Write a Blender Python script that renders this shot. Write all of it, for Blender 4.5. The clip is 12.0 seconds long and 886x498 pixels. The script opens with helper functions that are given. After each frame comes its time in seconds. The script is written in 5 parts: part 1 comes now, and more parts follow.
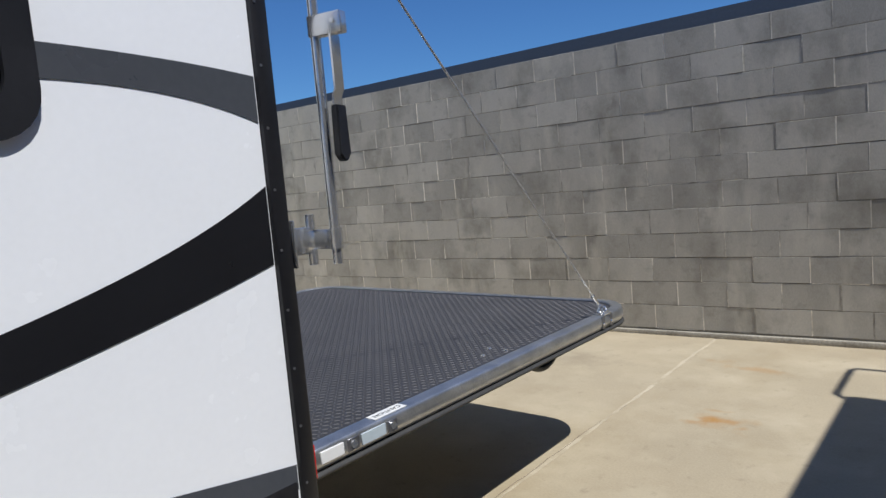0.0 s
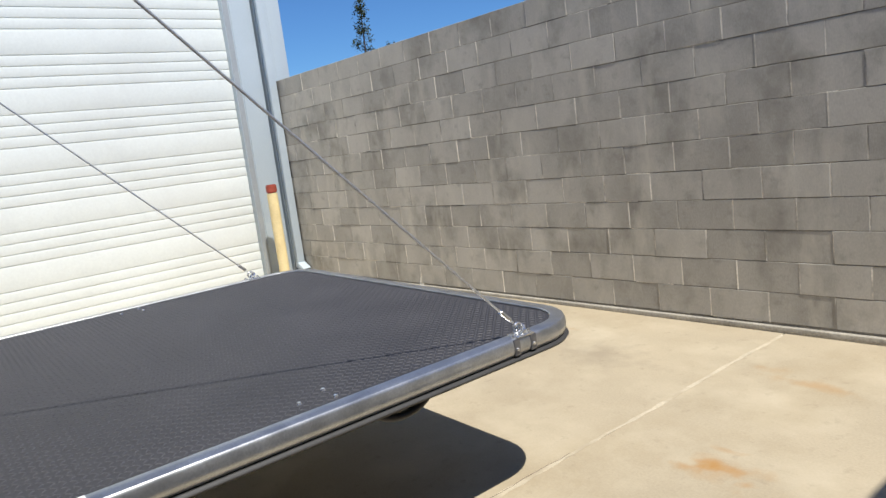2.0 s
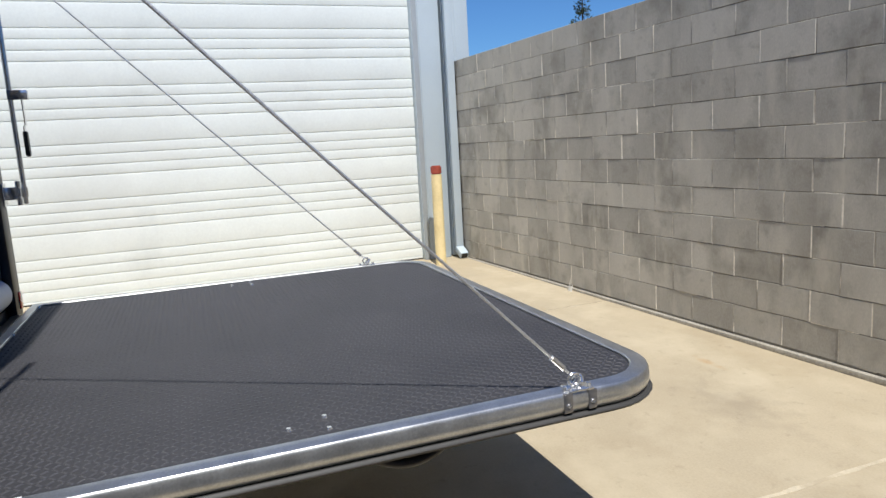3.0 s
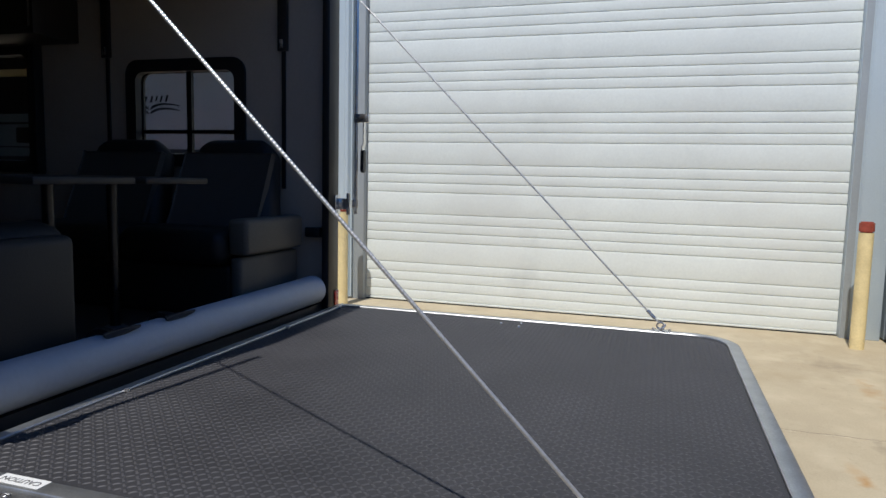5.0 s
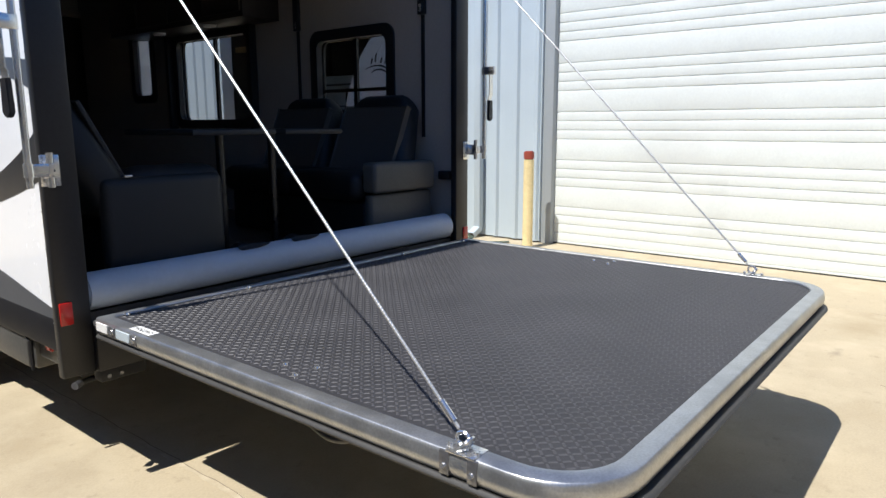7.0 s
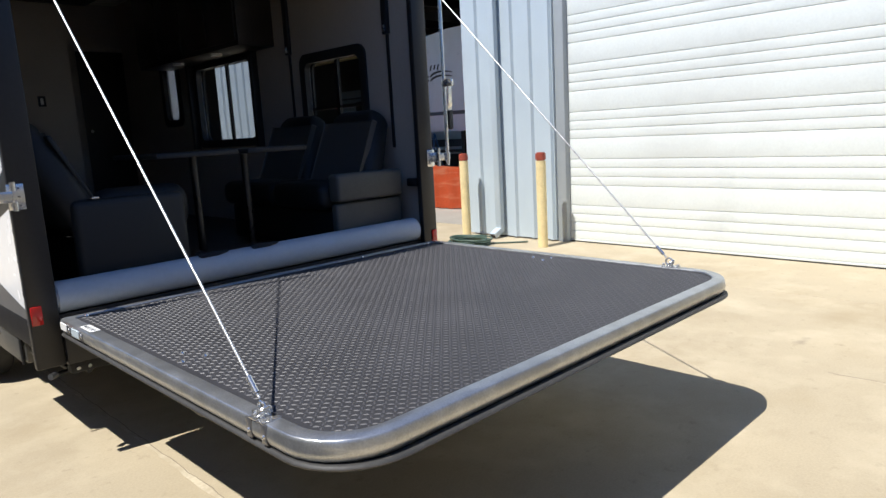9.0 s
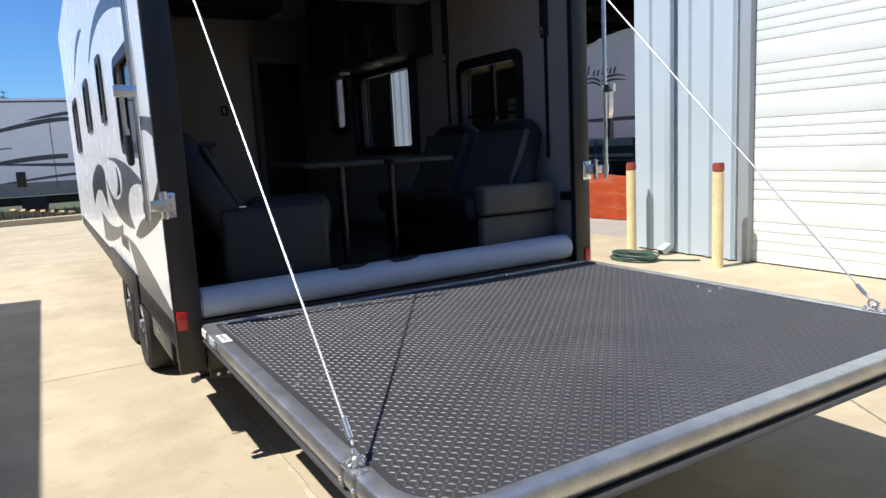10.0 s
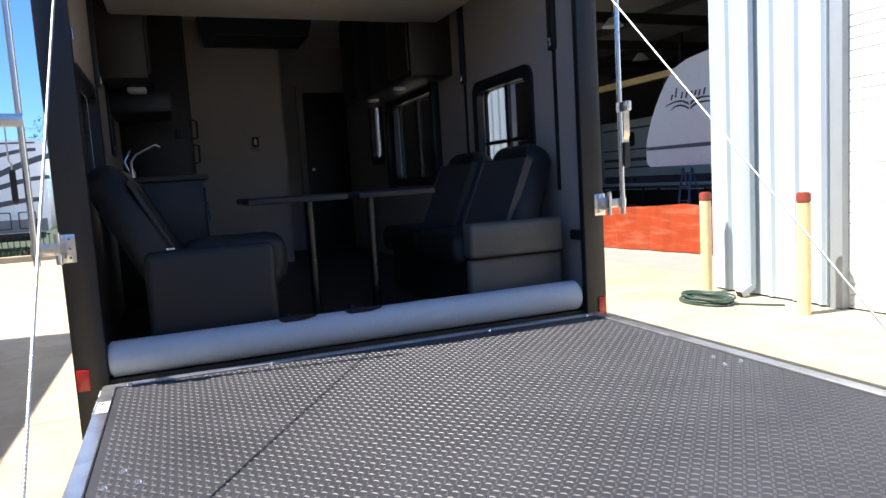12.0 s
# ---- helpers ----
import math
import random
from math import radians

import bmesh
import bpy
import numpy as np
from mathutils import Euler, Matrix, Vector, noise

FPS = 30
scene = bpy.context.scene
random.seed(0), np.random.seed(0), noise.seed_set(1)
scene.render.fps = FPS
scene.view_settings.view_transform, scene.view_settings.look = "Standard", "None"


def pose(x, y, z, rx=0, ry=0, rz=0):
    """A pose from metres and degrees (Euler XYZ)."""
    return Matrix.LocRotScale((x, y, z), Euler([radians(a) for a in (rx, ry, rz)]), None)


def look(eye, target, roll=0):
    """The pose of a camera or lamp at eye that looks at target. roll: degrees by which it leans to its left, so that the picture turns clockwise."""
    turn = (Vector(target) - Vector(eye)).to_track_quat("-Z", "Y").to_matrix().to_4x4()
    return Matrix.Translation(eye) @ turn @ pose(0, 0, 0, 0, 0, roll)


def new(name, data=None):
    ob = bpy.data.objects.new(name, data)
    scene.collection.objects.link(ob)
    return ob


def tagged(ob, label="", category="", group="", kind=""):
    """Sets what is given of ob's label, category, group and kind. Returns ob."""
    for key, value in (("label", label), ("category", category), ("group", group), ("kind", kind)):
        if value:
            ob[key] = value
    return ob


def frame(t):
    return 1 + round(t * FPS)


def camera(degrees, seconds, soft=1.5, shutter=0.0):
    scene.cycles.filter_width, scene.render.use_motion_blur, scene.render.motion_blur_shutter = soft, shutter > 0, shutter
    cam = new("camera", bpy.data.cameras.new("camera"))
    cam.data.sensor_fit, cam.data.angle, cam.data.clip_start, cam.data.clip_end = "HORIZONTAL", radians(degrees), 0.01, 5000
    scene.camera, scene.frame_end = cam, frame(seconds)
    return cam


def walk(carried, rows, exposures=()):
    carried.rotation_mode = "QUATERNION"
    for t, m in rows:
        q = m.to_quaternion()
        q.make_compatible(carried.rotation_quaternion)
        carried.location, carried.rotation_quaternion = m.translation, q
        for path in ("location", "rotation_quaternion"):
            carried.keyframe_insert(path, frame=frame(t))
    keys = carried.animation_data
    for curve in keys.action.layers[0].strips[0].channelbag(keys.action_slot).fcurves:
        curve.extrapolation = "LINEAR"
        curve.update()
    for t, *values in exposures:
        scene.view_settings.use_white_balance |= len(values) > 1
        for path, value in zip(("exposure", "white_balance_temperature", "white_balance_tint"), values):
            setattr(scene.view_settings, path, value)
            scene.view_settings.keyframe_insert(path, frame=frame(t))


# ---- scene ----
cam = camera(66.3, 12.0)
PATH = [
    (0, (2.64, -1.101, 1.442), (1.372, 0.432, 1.237), -4.9),
    (0.5, (2.679, -0.82, 1.433), (1.517, 0.784, 1.153), -6.5),
    (1, (2.623, -0.438, 1.443), (1.321, 1.05, 1.142), -8.2),
    (1.5, (2.694, -0.129, 1.42), (1.307, 1.275, 1.097), -8.7),
    (2, (2.876, 0.214, 1.451), (1.307, 1.413, 1.133), -7.2),
    (2.5, (2.874, 0.462, 1.432), (1.183, 1.478, 1.105), -6.5),
    (2.7, (2.843, 0.595, 1.444), (1.079, 1.482, 1.122), -5.0),
    (4.3, (2.655, 1.523, 1.516), (0.671, 1.452, 1.271), -0.1),
    (4.5, (2.548, 1.57, 1.51), (0.572, 1.361, 1.284), 1.1),
    (5, (2.357, 1.741, 1.487), (0.462, 1.147, 1.278), 1.3),
    (5.5, (2.262, 1.96, 1.498), (0.56, 0.932, 1.276), 0.8),
    (6, (2.291, 2.146, 1.466), (0.675, 0.989, 1.242), -1.0),
    (6.5, (2.349, 2.407, 1.463), (0.771, 1.222, 1.138), -0.7),
    (6.7, (2.345, 2.513, 1.474), (0.788, 1.307, 1.127), -0.5),
    (8.3, (2.295, 3.183, 1.471), (0.852, 1.842, 1.123), -1.2),
    (8.5, (2.266, 3.249, 1.479), (0.845, 1.886, 1.13), -3.0),
    (9, (2.055, 3.44, 1.5), (0.68, 2.029, 1.157), -3.2),
    (9.5, (1.948, 3.428, 1.523), (0.758, 1.854, 1.196), -3.1),
    (10, (1.77, 3.295, 1.524), (0.781, 1.587, 1.222), -3.0),
    (10.5, (1.557, 3.19, 1.526), (0.646, 1.433, 1.245), -2.6),
    (11, (1.259, 3.177, 1.512), (0.349, 1.415, 1.254), -3.1),
    (11.5, (0.972, 3.144, 1.517), (0.129, 1.344, 1.288), -3.1),
    (12, (0.862, 3.063, 1.5), (0.139, 1.209, 1.297), -3.5),
]
walk(cam, [(t, look(eye, target, roll)) for t, eye, target, roll in PATH],
     [(0, -0.1, 6150, 10), (0.5, -0.02, 6380, 10), (1.0, 0.15, 6480, 10), (1.5, 0.22, 6500, 10), (2.5, 0.27, 6450, 10), (4.5, -0.3, 6250, 10), (5.0, -0.22, 6350, 10), (5.5, 0.1, 6350, 10), (6, 0.36, 6450, 10),
      (6.5, 0.42, 6400, 10), (8.5, 0.42, 6450, 10), (9.5, 0.42, 6350, 10), (10.5, 0.85, 6500, 11), (11, 1.05, 6550, 11), (12, 1.22, 6550, 12)])

# ---- light ----
world = bpy.data.worlds.new("sky")
scene.world = world
world.use_nodes = True
wn = world.node_tree
sky = wn.nodes.new("ShaderNodeTexSky")
sky.sky_type, sky.sun_disc = "NISHITA", False
sky.air_density, sky.dust_density, sky.ozone_density = 1.0, 0.0, 4.0
sky.sun_elevation, sky.sun_rotation = radians(60), radians(98)
bg = wn.nodes["Background"]
bg.inputs["Strength"].default_value = 0.065
tint = wn.nodes.new("ShaderNodeVectorMath")
tint.operation = "MULTIPLY"
tint.inputs[1].default_value = (0.62, 1.0, 1.45)
wn.links.new(sky.outputs[0], tint.inputs[0])
wn.links.new(tint.outputs[0], bg.inputs["Color"])
SUN = Vector((-0.57, 0.08, -1.0))
sun = new("sun", bpy.data.lights.new("sun", "SUN"))
sun.data.energy, sun.data.angle, sun.data.color = 4.8, radians(0.5), (1.0, 0.965, 0.91)
sun.matrix_world = look((0, 0, 12), Vector((0, 0, 12)) + SUN)


# ---- mesh helpers ----
def link(bm, name, material, parent=None, label="", smooth=False):
    me = bpy.data.meshes.new(name)
    bmesh.ops.recalc_face_normals(bm, faces=bm.faces)
    bm.to_mesh(me)
    bm.free()
    if material:
        me.materials.append(material)
    if smooth:
        me.polygons.foreach_set("use_smooth", [True] * len(me.polygons))
        me.set_sharp_from_angle(angle=radians(38))
    ob = new(name, me)
    if parent:
        ob.parent = parent
    if label:
        ob["label"] = label
    return ob


def part(name, bm, material, parent, label="", smooth=True):
    return link(bm, name, material, parent, label, smooth)


def thing(name, label, category, at=(0, 0, 0), group="", kind=""):
    ob = new(name)
    ob.empty_display_size = 0.1
    ob.location = at
    return tagged(ob, label, category, group, kind)


def box(x0, x1, y0, y1, z0, z1, bev=0.0, seg=2, bm=None):
    out = bm or bmesh.new()
    tmp = bmesh.new()
    bmesh.ops.create_cube(tmp, size=1)
    for v in tmp.verts:
        v.co = Vector((x0 + (v.co.x + 0.5) * (x1 - x0), y0 + (v.co.y + 0.5) * (y1 - y0), z0 + (v.co.z + 0.5) * (z1 - z0)))
    if bev:
        bmesh.ops.bevel(tmp, geom=tmp.edges[:], offset=bev, segments=seg, affect="EDGES", profile=0.5)
    add(out, tmp)
    return out


def add(out, tmp, m=None):
    me = bpy.data.meshes.new("tmp")
    if m is not None:
        tmp.transform(m)
    tmp.to_mesh(me)
    tmp.free()
    out.from_mesh(me)
    bpy.data.meshes.remove(me)
    return out


def cyl(a, b, r, seg=16, r2=None, bm=None, bev=0.0):
    a, b = Vector(a), Vector(b)
    tmp = bmesh.new()
    bmesh.ops.create_cone(tmp, cap_ends=True, segments=seg, radius1=r, radius2=r if r2 is None else r2, depth=(b - a).length)
    if bev:
        bmesh.ops.bevel(tmp, geom=[e for e in tmp.edges if len(e.link_faces) == 2 and any(len(f.verts) > 4 for f in e.link_faces)], offset=bev, segments=2, affect="EDGES")
    q = (b - a).to_track_quat("Z", "Y").to_matrix().to_4x4()
    return add(bm or bmesh.new(), tmp, Matrix.Translation((a + b) / 2) @ q)


def tube(pts, r, seg=8, bm=None, closed=False):
    out = bm or bmesh.new()
    pts = [Vector(p) for p in pts]
    n, rings = len(pts), []
    up = Vector((0.31, 0.17, 0.94))
    for i, p in enumerate(pts):
        if closed:
            d = pts[(i + 1) % n] - pts[i - 1]
        else:
            d = pts[min(i + 1, n - 1)] - pts[max(i - 1, 0)]
        d.normalize()
        u = d.cross(up)
        if u.length < 0.05:
            u = d.cross(Vector((1, 0, 0)))
        u.normalize()
        w = d.cross(u)
        rings.append([out.verts.new(p + r * (math.cos(2 * math.pi * k / seg) * u + math.sin(2 * math.pi * k / seg) * w)) for k in range(seg)])
    for i in range(n if closed else n - 1):
        a, b = rings[i], rings[(i + 1) % n]
        for k in range(seg):
            out.faces.new((a[k], a[(k + 1) % seg], b[(k + 1) % seg], b[k]))
    if not closed:
        out.faces.new(rings[0][::-1])
        out.faces.new(rings[-1])
    return out


def rrect(a0, a1, b0, b1, r, n=6):
    """Rounded rectangle outline."""
    out = []
    for ca, cb, s in ((a1 - r, b1 - r, 0), (a0 + r, b1 - r, 90), (a0 + r, b0 + r, 180), (a1 - r, b0 + r, 270)):
        for k in range(n + 1):
            t = radians(s + 90 * k / n)
            out.append((ca + r * math.cos(t), cb + r * math.sin(t)))
    return out


def on(axis, a, b, c):
    return {"x": (c, a, b), "y": (a, c, b), "z": (a, b, c)}[axis]


def slab(poly, axis, c0, c1, bm=None):
    """An outline extruded along an axis."""
    out = bm or bmesh.new()
    lo = [out.verts.new(on(axis, a, b, c0)) for a, b in poly]
    hi = [out.verts.new(on(axis, a, b, c1)) for a, b in poly]
    out.faces.new(lo[::-1])
    out.faces.new(hi)
    for i in range(len(poly)):
        j = (i + 1) % len(poly)
        out.faces.new((lo[i], lo[j], hi[j], hi[i]))
    return out


def ring(outer, inner, axis, c0, c1, bm=None):
    """A frame between two outlines with the same number of points."""
    out = bm or bmesh.new()
    n = len(outer)
    rows = [[out.verts.new(on(axis, a, b, c)) for a, b in poly] for poly, c in ((outer, c0), (outer, c1), (inner, c1), (inner, c0))]
    for k in range(4):
        a, b = rows[k], rows[(k + 1) % 4]
        for i in range(n):
            j = (i + 1) % n
            out.faces.new((a[i], a[j], b[j], b[i]))
    return out


def curve(p0, p1, p2, p3, n=14):
    p0, p1, p2, p3 = (Vector(p) for p in (p0, p1, p2, p3))
    return [tuple((1 - t) ** 3 * p0 + 3 * (1 - t) ** 2 * t * p1 + 3 * (1 - t) * t * t * p2 + t ** 3 * p3) for t in (k / n for k in range(n + 1))]


def wall_cells(axis, c0, c1, a0, a1, b0, b1, holes, bm=None):
    """A wall with rectangular openings right through it."""
    out = bm or bmesh.new()
    aa = sorted({a0, a1, *[h[0] for h in holes], *[h[1] for h in holes]})
    bb = sorted({b0, b1, *[h[2] for h in holes], *[h[3] for h in holes]})
    ok = lambda i, j: 0 <= i < len(aa) - 1 and 0 <= j < len(bb) - 1 and not any(
        h[0] - 1e-6 <= aa[i] and aa[i + 1] <= h[1] + 1e-6 and h[2] - 1e-6 <= bb[j] and bb[j + 1] <= h[3] + 1e-6 for h in holes)
    vs = {}

    def vert(a, b, c):
        if (a, b, c) not in vs:
            vs[(a, b, c)] = out.verts.new(on(axis, a, b, c))
        return vs[(a, b, c)]

    for i in range(len(aa) - 1):
        for j in range(len(bb) - 1):
            if not ok(i, j):
                continue
            A0, A1, B0, B1 = aa[i], aa[i + 1], bb[j], bb[j + 1]
            for c in (c0, c1):
                out.faces.new([vert(A0, B0, c), vert(A1, B0, c), vert(A1, B1, c), vert(A0, B1, c)])
            for di, dj, e in ((-1, 0, ((A0, B0), (A0, B1))), (1, 0, ((A1, B0), (A1, B1))), (0, -1, ((A0, B0), (A1, B0))), (0, 1, ((A0, B1), (A1, B1)))):
                if not ok(i + di, j + dj):
                    (p, q), (r, s) = e
                    out.faces.new([vert(p, q, c0), vert(r, s, c0), vert(r, s, c1), vert(p, q, c1)])
    return out


# ---- materials ----
def mat(name, color, rough=0.6, metal=0.0, var=0.12, scale=6.0, fine=60.0, bump=0.1, spec=0.5, random_tint=0.0, stain=None, stain_amount=0.0, stretch=(1, 1, 1), coat=0.0, transmission=0.0):
    m = bpy.data.materials.new(name)
    m.use_nodes = True
    nt = m.node_tree
    N, L = nt.nodes, nt.links
    p = N["Principled BSDF"]
    p.inputs["Metallic"].default_value = metal
    p.inputs["Specular IOR Level"].default_value = spec
    p.inputs["Coat Weight"].default_value = coat
    p.inputs["Transmission Weight"].default_value = transmission
    tc = N.new("ShaderNodeTexCoord")
    mp = N.new("ShaderNodeMapping")
    mp.inputs["Scale"].default_value = stretch
    geo = N.new("ShaderNodeNewGeometry")
    L.new(geo.outputs["Position"], mp.inputs["Vector"])
    n1 = N.new("ShaderNodeTexNoise")
    n1.inputs["Scale"].default_value, n1.inputs["Detail"].default_value = scale, 5
    n2 = N.new("ShaderNodeTexNoise")
    n2.inputs["Scale"].default_value, n2.inputs["Detail"].default_value = fine, 4
    for n in (n1, n2):
        L.new(mp.outputs[0], n.inputs["Vector"])
    mixn = N.new("ShaderNodeMath")
    mixn.operation = "ADD"
    L.new(n1.outputs[0], mixn.inputs[0])
    L.new(n2.outputs[0], mixn.inputs[1])
    last = mixn.outputs[0]
    if random_tint:
        oi = N.new("ShaderNodeObjectInfo")
        ma = N.new("ShaderNodeMath")
        ma.operation, ma.inputs[1].default_value = "MULTIPLY_ADD", random_tint
        L.new(oi.outputs["Random"], ma.inputs[0])
        L.new(last, ma.inputs[2])
        last = ma.outputs[0]
    mr = N.new("ShaderNodeMapRange")
    mr.inputs["From Min"].default_value, mr.inputs["From Max"].default_value = 0.6, 1.4 + random_tint
    mr.inputs["To Min"].default_value, mr.inputs["To Max"].default_value = 1 - var, 1 + var
    L.new(last, mr.inputs["Value"])
    mul = N.new("ShaderNodeVectorMath")
    mul.operation = "SCALE"
    mul.inputs[0].default_value = color
    L.new(mr.outputs[0], mul.inputs["Scale"])
    out = mul.outputs[0]
    if stain:
        n3 = N.new("ShaderNodeTexNoise")
        n3.inputs["Scale"].default_value, n3.inputs["Detail"].default_value, n3.inputs["Roughness"].default_value = scale * 0.35, 7, 0.65
        L.new(mp.outputs[0], n3.inputs["Vector"])
        r3 = N.new("ShaderNodeMapRange")
        r3.inputs["From Min"].default_value, r3.inputs["From Max"].default_value, r3.inputs["To Max"].default_value = 0.5, 0.75, stain_amount
        L.new(n3.outputs[0], r3.inputs["Value"])
        mx = N.new("ShaderNodeMix")
        mx.data_type = "RGBA"
        L.new(r3.outputs[0], mx.inputs["Factor"])
        L.new(out, mx.inputs[6])
        mx.inputs[7].default_value = (*stain, 1)
        out = mx.outputs[2]
    L.new(out, p.inputs["Base Color"])
    rr = N.new("ShaderNodeMapRange")
    rr.inputs["To Min"].default_value, rr.inputs["To Max"].default_value = max(0.03, rough - 0.09), min(1, rough + 0.09)
    L.new(n1.outputs[0], rr.inputs["Value"])
    L.new(rr.outputs[0], p.inputs["Roughness"])
    if bump:
        bp = N.new("ShaderNodeBump")
        bp.inputs["Strength"].default_value, bp.inputs["Distance"].default_value = bump, 0.004
        L.new(n2.outputs[0], bp.inputs["Height"])
        L.new(bp.outputs[0], p.inputs["Normal"])
    return m


def glass(name, tint, base=0.05, edge=0.75):
    """Thin tinted sheet, glossier towards grazing."""
    m = bpy.data.materials.new(name)
    m.use_nodes = True
    N, L = m.node_tree.nodes, m.node_tree.links
    N.remove(N["Principled BSDF"])
    tr, gl, mx, lw, pw, ma = N.new("ShaderNodeBsdfTransparent"), N.new("ShaderNodeBsdfGlossy"), N.new("ShaderNodeMixShader"), N.new("ShaderNodeLayerWeight"), N.new("ShaderNodeMath"), N.new("ShaderNodeMath")
    tr.inputs[0].default_value = (*tint, 1)
    gl.inputs["Roughness"].default_value = 0.02
    lw.inputs["Blend"].default_value = 0.5
    pw.operation, pw.inputs[1].default_value = "POWER", 4.0
    ma.operation, ma.inputs[1].default_value, ma.inputs[2].default_value = "MULTIPLY_ADD", edge, base
    L.new(lw.outputs["Facing"], pw.inputs[0])
    L.new(pw.outputs[0], ma.inputs[0])
    L.new(ma.outputs[0], mx.inputs[0])
    L.new(tr.outputs[0], mx.inputs[1])
    L.new(gl.outputs[0], mx.inputs[2])
    L.new(mx.outputs[0], N["Material Output"].inputs[0])
    return m


def mottle(material, tone, scale, lo, hi, amount, stretch=(1, 1, 1), detail=6, shift=0.0):
    """A layer of soft weathering blotches over a material's colour."""
    N, L = material.node_tree.nodes, material.node_tree.links
    p = N["Principled BSDF"]
    src = p.inputs["Base Color"].links[0].from_socket
    geo, mp, noi, mr, mx = N.new("ShaderNodeNewGeometry"), N.new("ShaderNodeMapping"), N.new("ShaderNodeTexNoise"), N.new("ShaderNodeMapRange"), N.new("ShaderNodeMix")
    mp.inputs["Scale"].default_value = stretch
    mp.inputs["Location"].default_value = (shift, shift * 0.7, shift * 0.3)
    noi.inputs["Scale"].default_value, noi.inputs["Detail"].default_value, noi.inputs["Roughness"].default_value = scale, detail, 0.6
    mr.inputs["From Min"].default_value, mr.inputs["From Max"].default_value, mr.inputs["To Max"].default_value = lo, hi, amount
    mx.data_type = "RGBA"
    mx.inputs[7].default_value = (*tone, 1)
    L.new(geo.outputs["Position"], mp.inputs["Vector"])
    L.new(mp.outputs[0], noi.inputs["Vector"])
    L.new(noi.outputs[0], mr.inputs["Value"])
    L.new(mr.outputs[0], mx.inputs["Factor"])
    L.new(src, mx.inputs[6])
    L.new(mx.outputs[2], p.inputs["Base Color"])


CONCRETE = mat("pale_concrete", (0.43, 0.36, 0.245), 0.85, var=0.12, scale=1.6, fine=90, bump=0.2, stain=(0.31, 0.245, 0.155), stain_amount=0.6)
mottle(CONCRETE, (0.55, 0.475, 0.335), 2.1, 0.48, 0.70, 0.6, shift=3.1)
mottle(CONCRETE, (0.30, 0.225, 0.12), 1.0, 0.52, 0.75, 0.5, shift=7.7)
mottle(CONCRETE, (0.26, 0.21, 0.14), 14, 0.60, 0.74, 0.4, shift=1.7)


def rust(material, spots):
    """Rust-brown spill stains with ragged edges at given places on the ground: x, y, half length, half width, amount."""
    N, L = material.node_tree.nodes, material.node_tree.links
    p = N["Principled BSDF"]
    src = p.inputs["Base Color"].links[0].from_socket
    geo, noi = N.new("ShaderNodeNewGeometry"), N.new("ShaderNodeTexNoise")
    noi.inputs["Scale"].default_value, noi.inputs["Detail"].default_value = 9, 6
    L.new(geo.outputs["Position"], noi.inputs["Vector"])
    for x, y, lx, ly, amount, tone in spots:
        sub, div, ln, ad, mr, mx = N.new("ShaderNodeVectorMath"), N.new("ShaderNodeVectorMath"), N.new("ShaderNodeVectorMath"), N.new("ShaderNodeMath"), N.new("ShaderNodeMapRange"), N.new("ShaderNodeMix")
        sub.operation, div.operation, ln.operation, ad.operation, mx.data_type = "SUBTRACT", "DIVIDE", "LENGTH", "MULTIPLY_ADD", "RGBA"
        sub.inputs[1].default_value, div.inputs[1].default_value = (x, y, 0), (lx, ly, 1)
        L.new(geo.outputs["Position"], sub.inputs[0])
        L.new(sub.outputs[0], div.inputs[0])
        L.new(div.outputs[0], ln.inputs[0])
        L.new(noi.outputs[0], ad.inputs[0])
        ad.inputs[1].default_value = 2.4
        L.new(ln.outputs["Value"], ad.inputs[2])
        mr.inputs["From Min"].default_value, mr.inputs["From Max"].default_value, mr.inputs["To Min"].default_value, mr.inputs["To Max"].default_value = 1.1, 2.0, amount, 0
        L.new(ad.outputs[0], mr.inputs["Value"])
        L.new(mr.outputs[0], mx.inputs["Factor"])
        L.new(src, mx.inputs[6])
        mx.inputs[7].default_value = (*tone, 1)
        src = mx.outputs[2]
    L.new(src, p.inputs["Base Color"])


RUST, GREASE = (0.40, 0.215, 0.065), (0.16, 0.13, 0.10)
rust(CONCRETE, [(1.45, 2.56, 0.13, 0.06, 1.0, RUST), (1.59, 2.51, 0.10, 0.05, 0.8, RUST), (1.45, 2.54, 0.26, 0.16, 0.35, RUST), (1.33, 2.50, 0.10, 0.05, 0.6, RUST), (1.40, 2.72, 0.12, 0.04, 0.5, RUST), (-1.10, 3.335, 0.085, 0.035, 0.85, GREASE), (-1.45, 2.83, 0.11, 0.06, 0.8, RUST), (-1.55, 2.80, 0.2, 0.08, 0.35, RUST), (-2.0, 3.05, 0.2, 0.07, 0.45, GREASE), (-0.45, 3.75, 0.2, 0.05, 0.4, RUST), (1.40, 3.57, 0.28, 0.10, 0.45, RUST), (1.15, 3.7, 0.15, 0.07, 0.35, RUST), (-3.2, 3.3, 0.5, 0.10, 0.45, RUST), (-3.9, 3.2, 0.3, 0.3, 0.35, GREASE), (-2.6, 3.3, 0.12, 0.06, 0.6, GREASE), (-2.6, 2.0, 0.15, 0.05, 0.5, GREASE), (0.2, 3.4, 0.5, 0.3, 0.25, GREASE), (-6.4, -5.2, 1.2, 0.25, 0.4, GREASE)])
JOINT = mat("joint_dirt", (0.22, 0.18, 0.13), 0.95, scale=9)
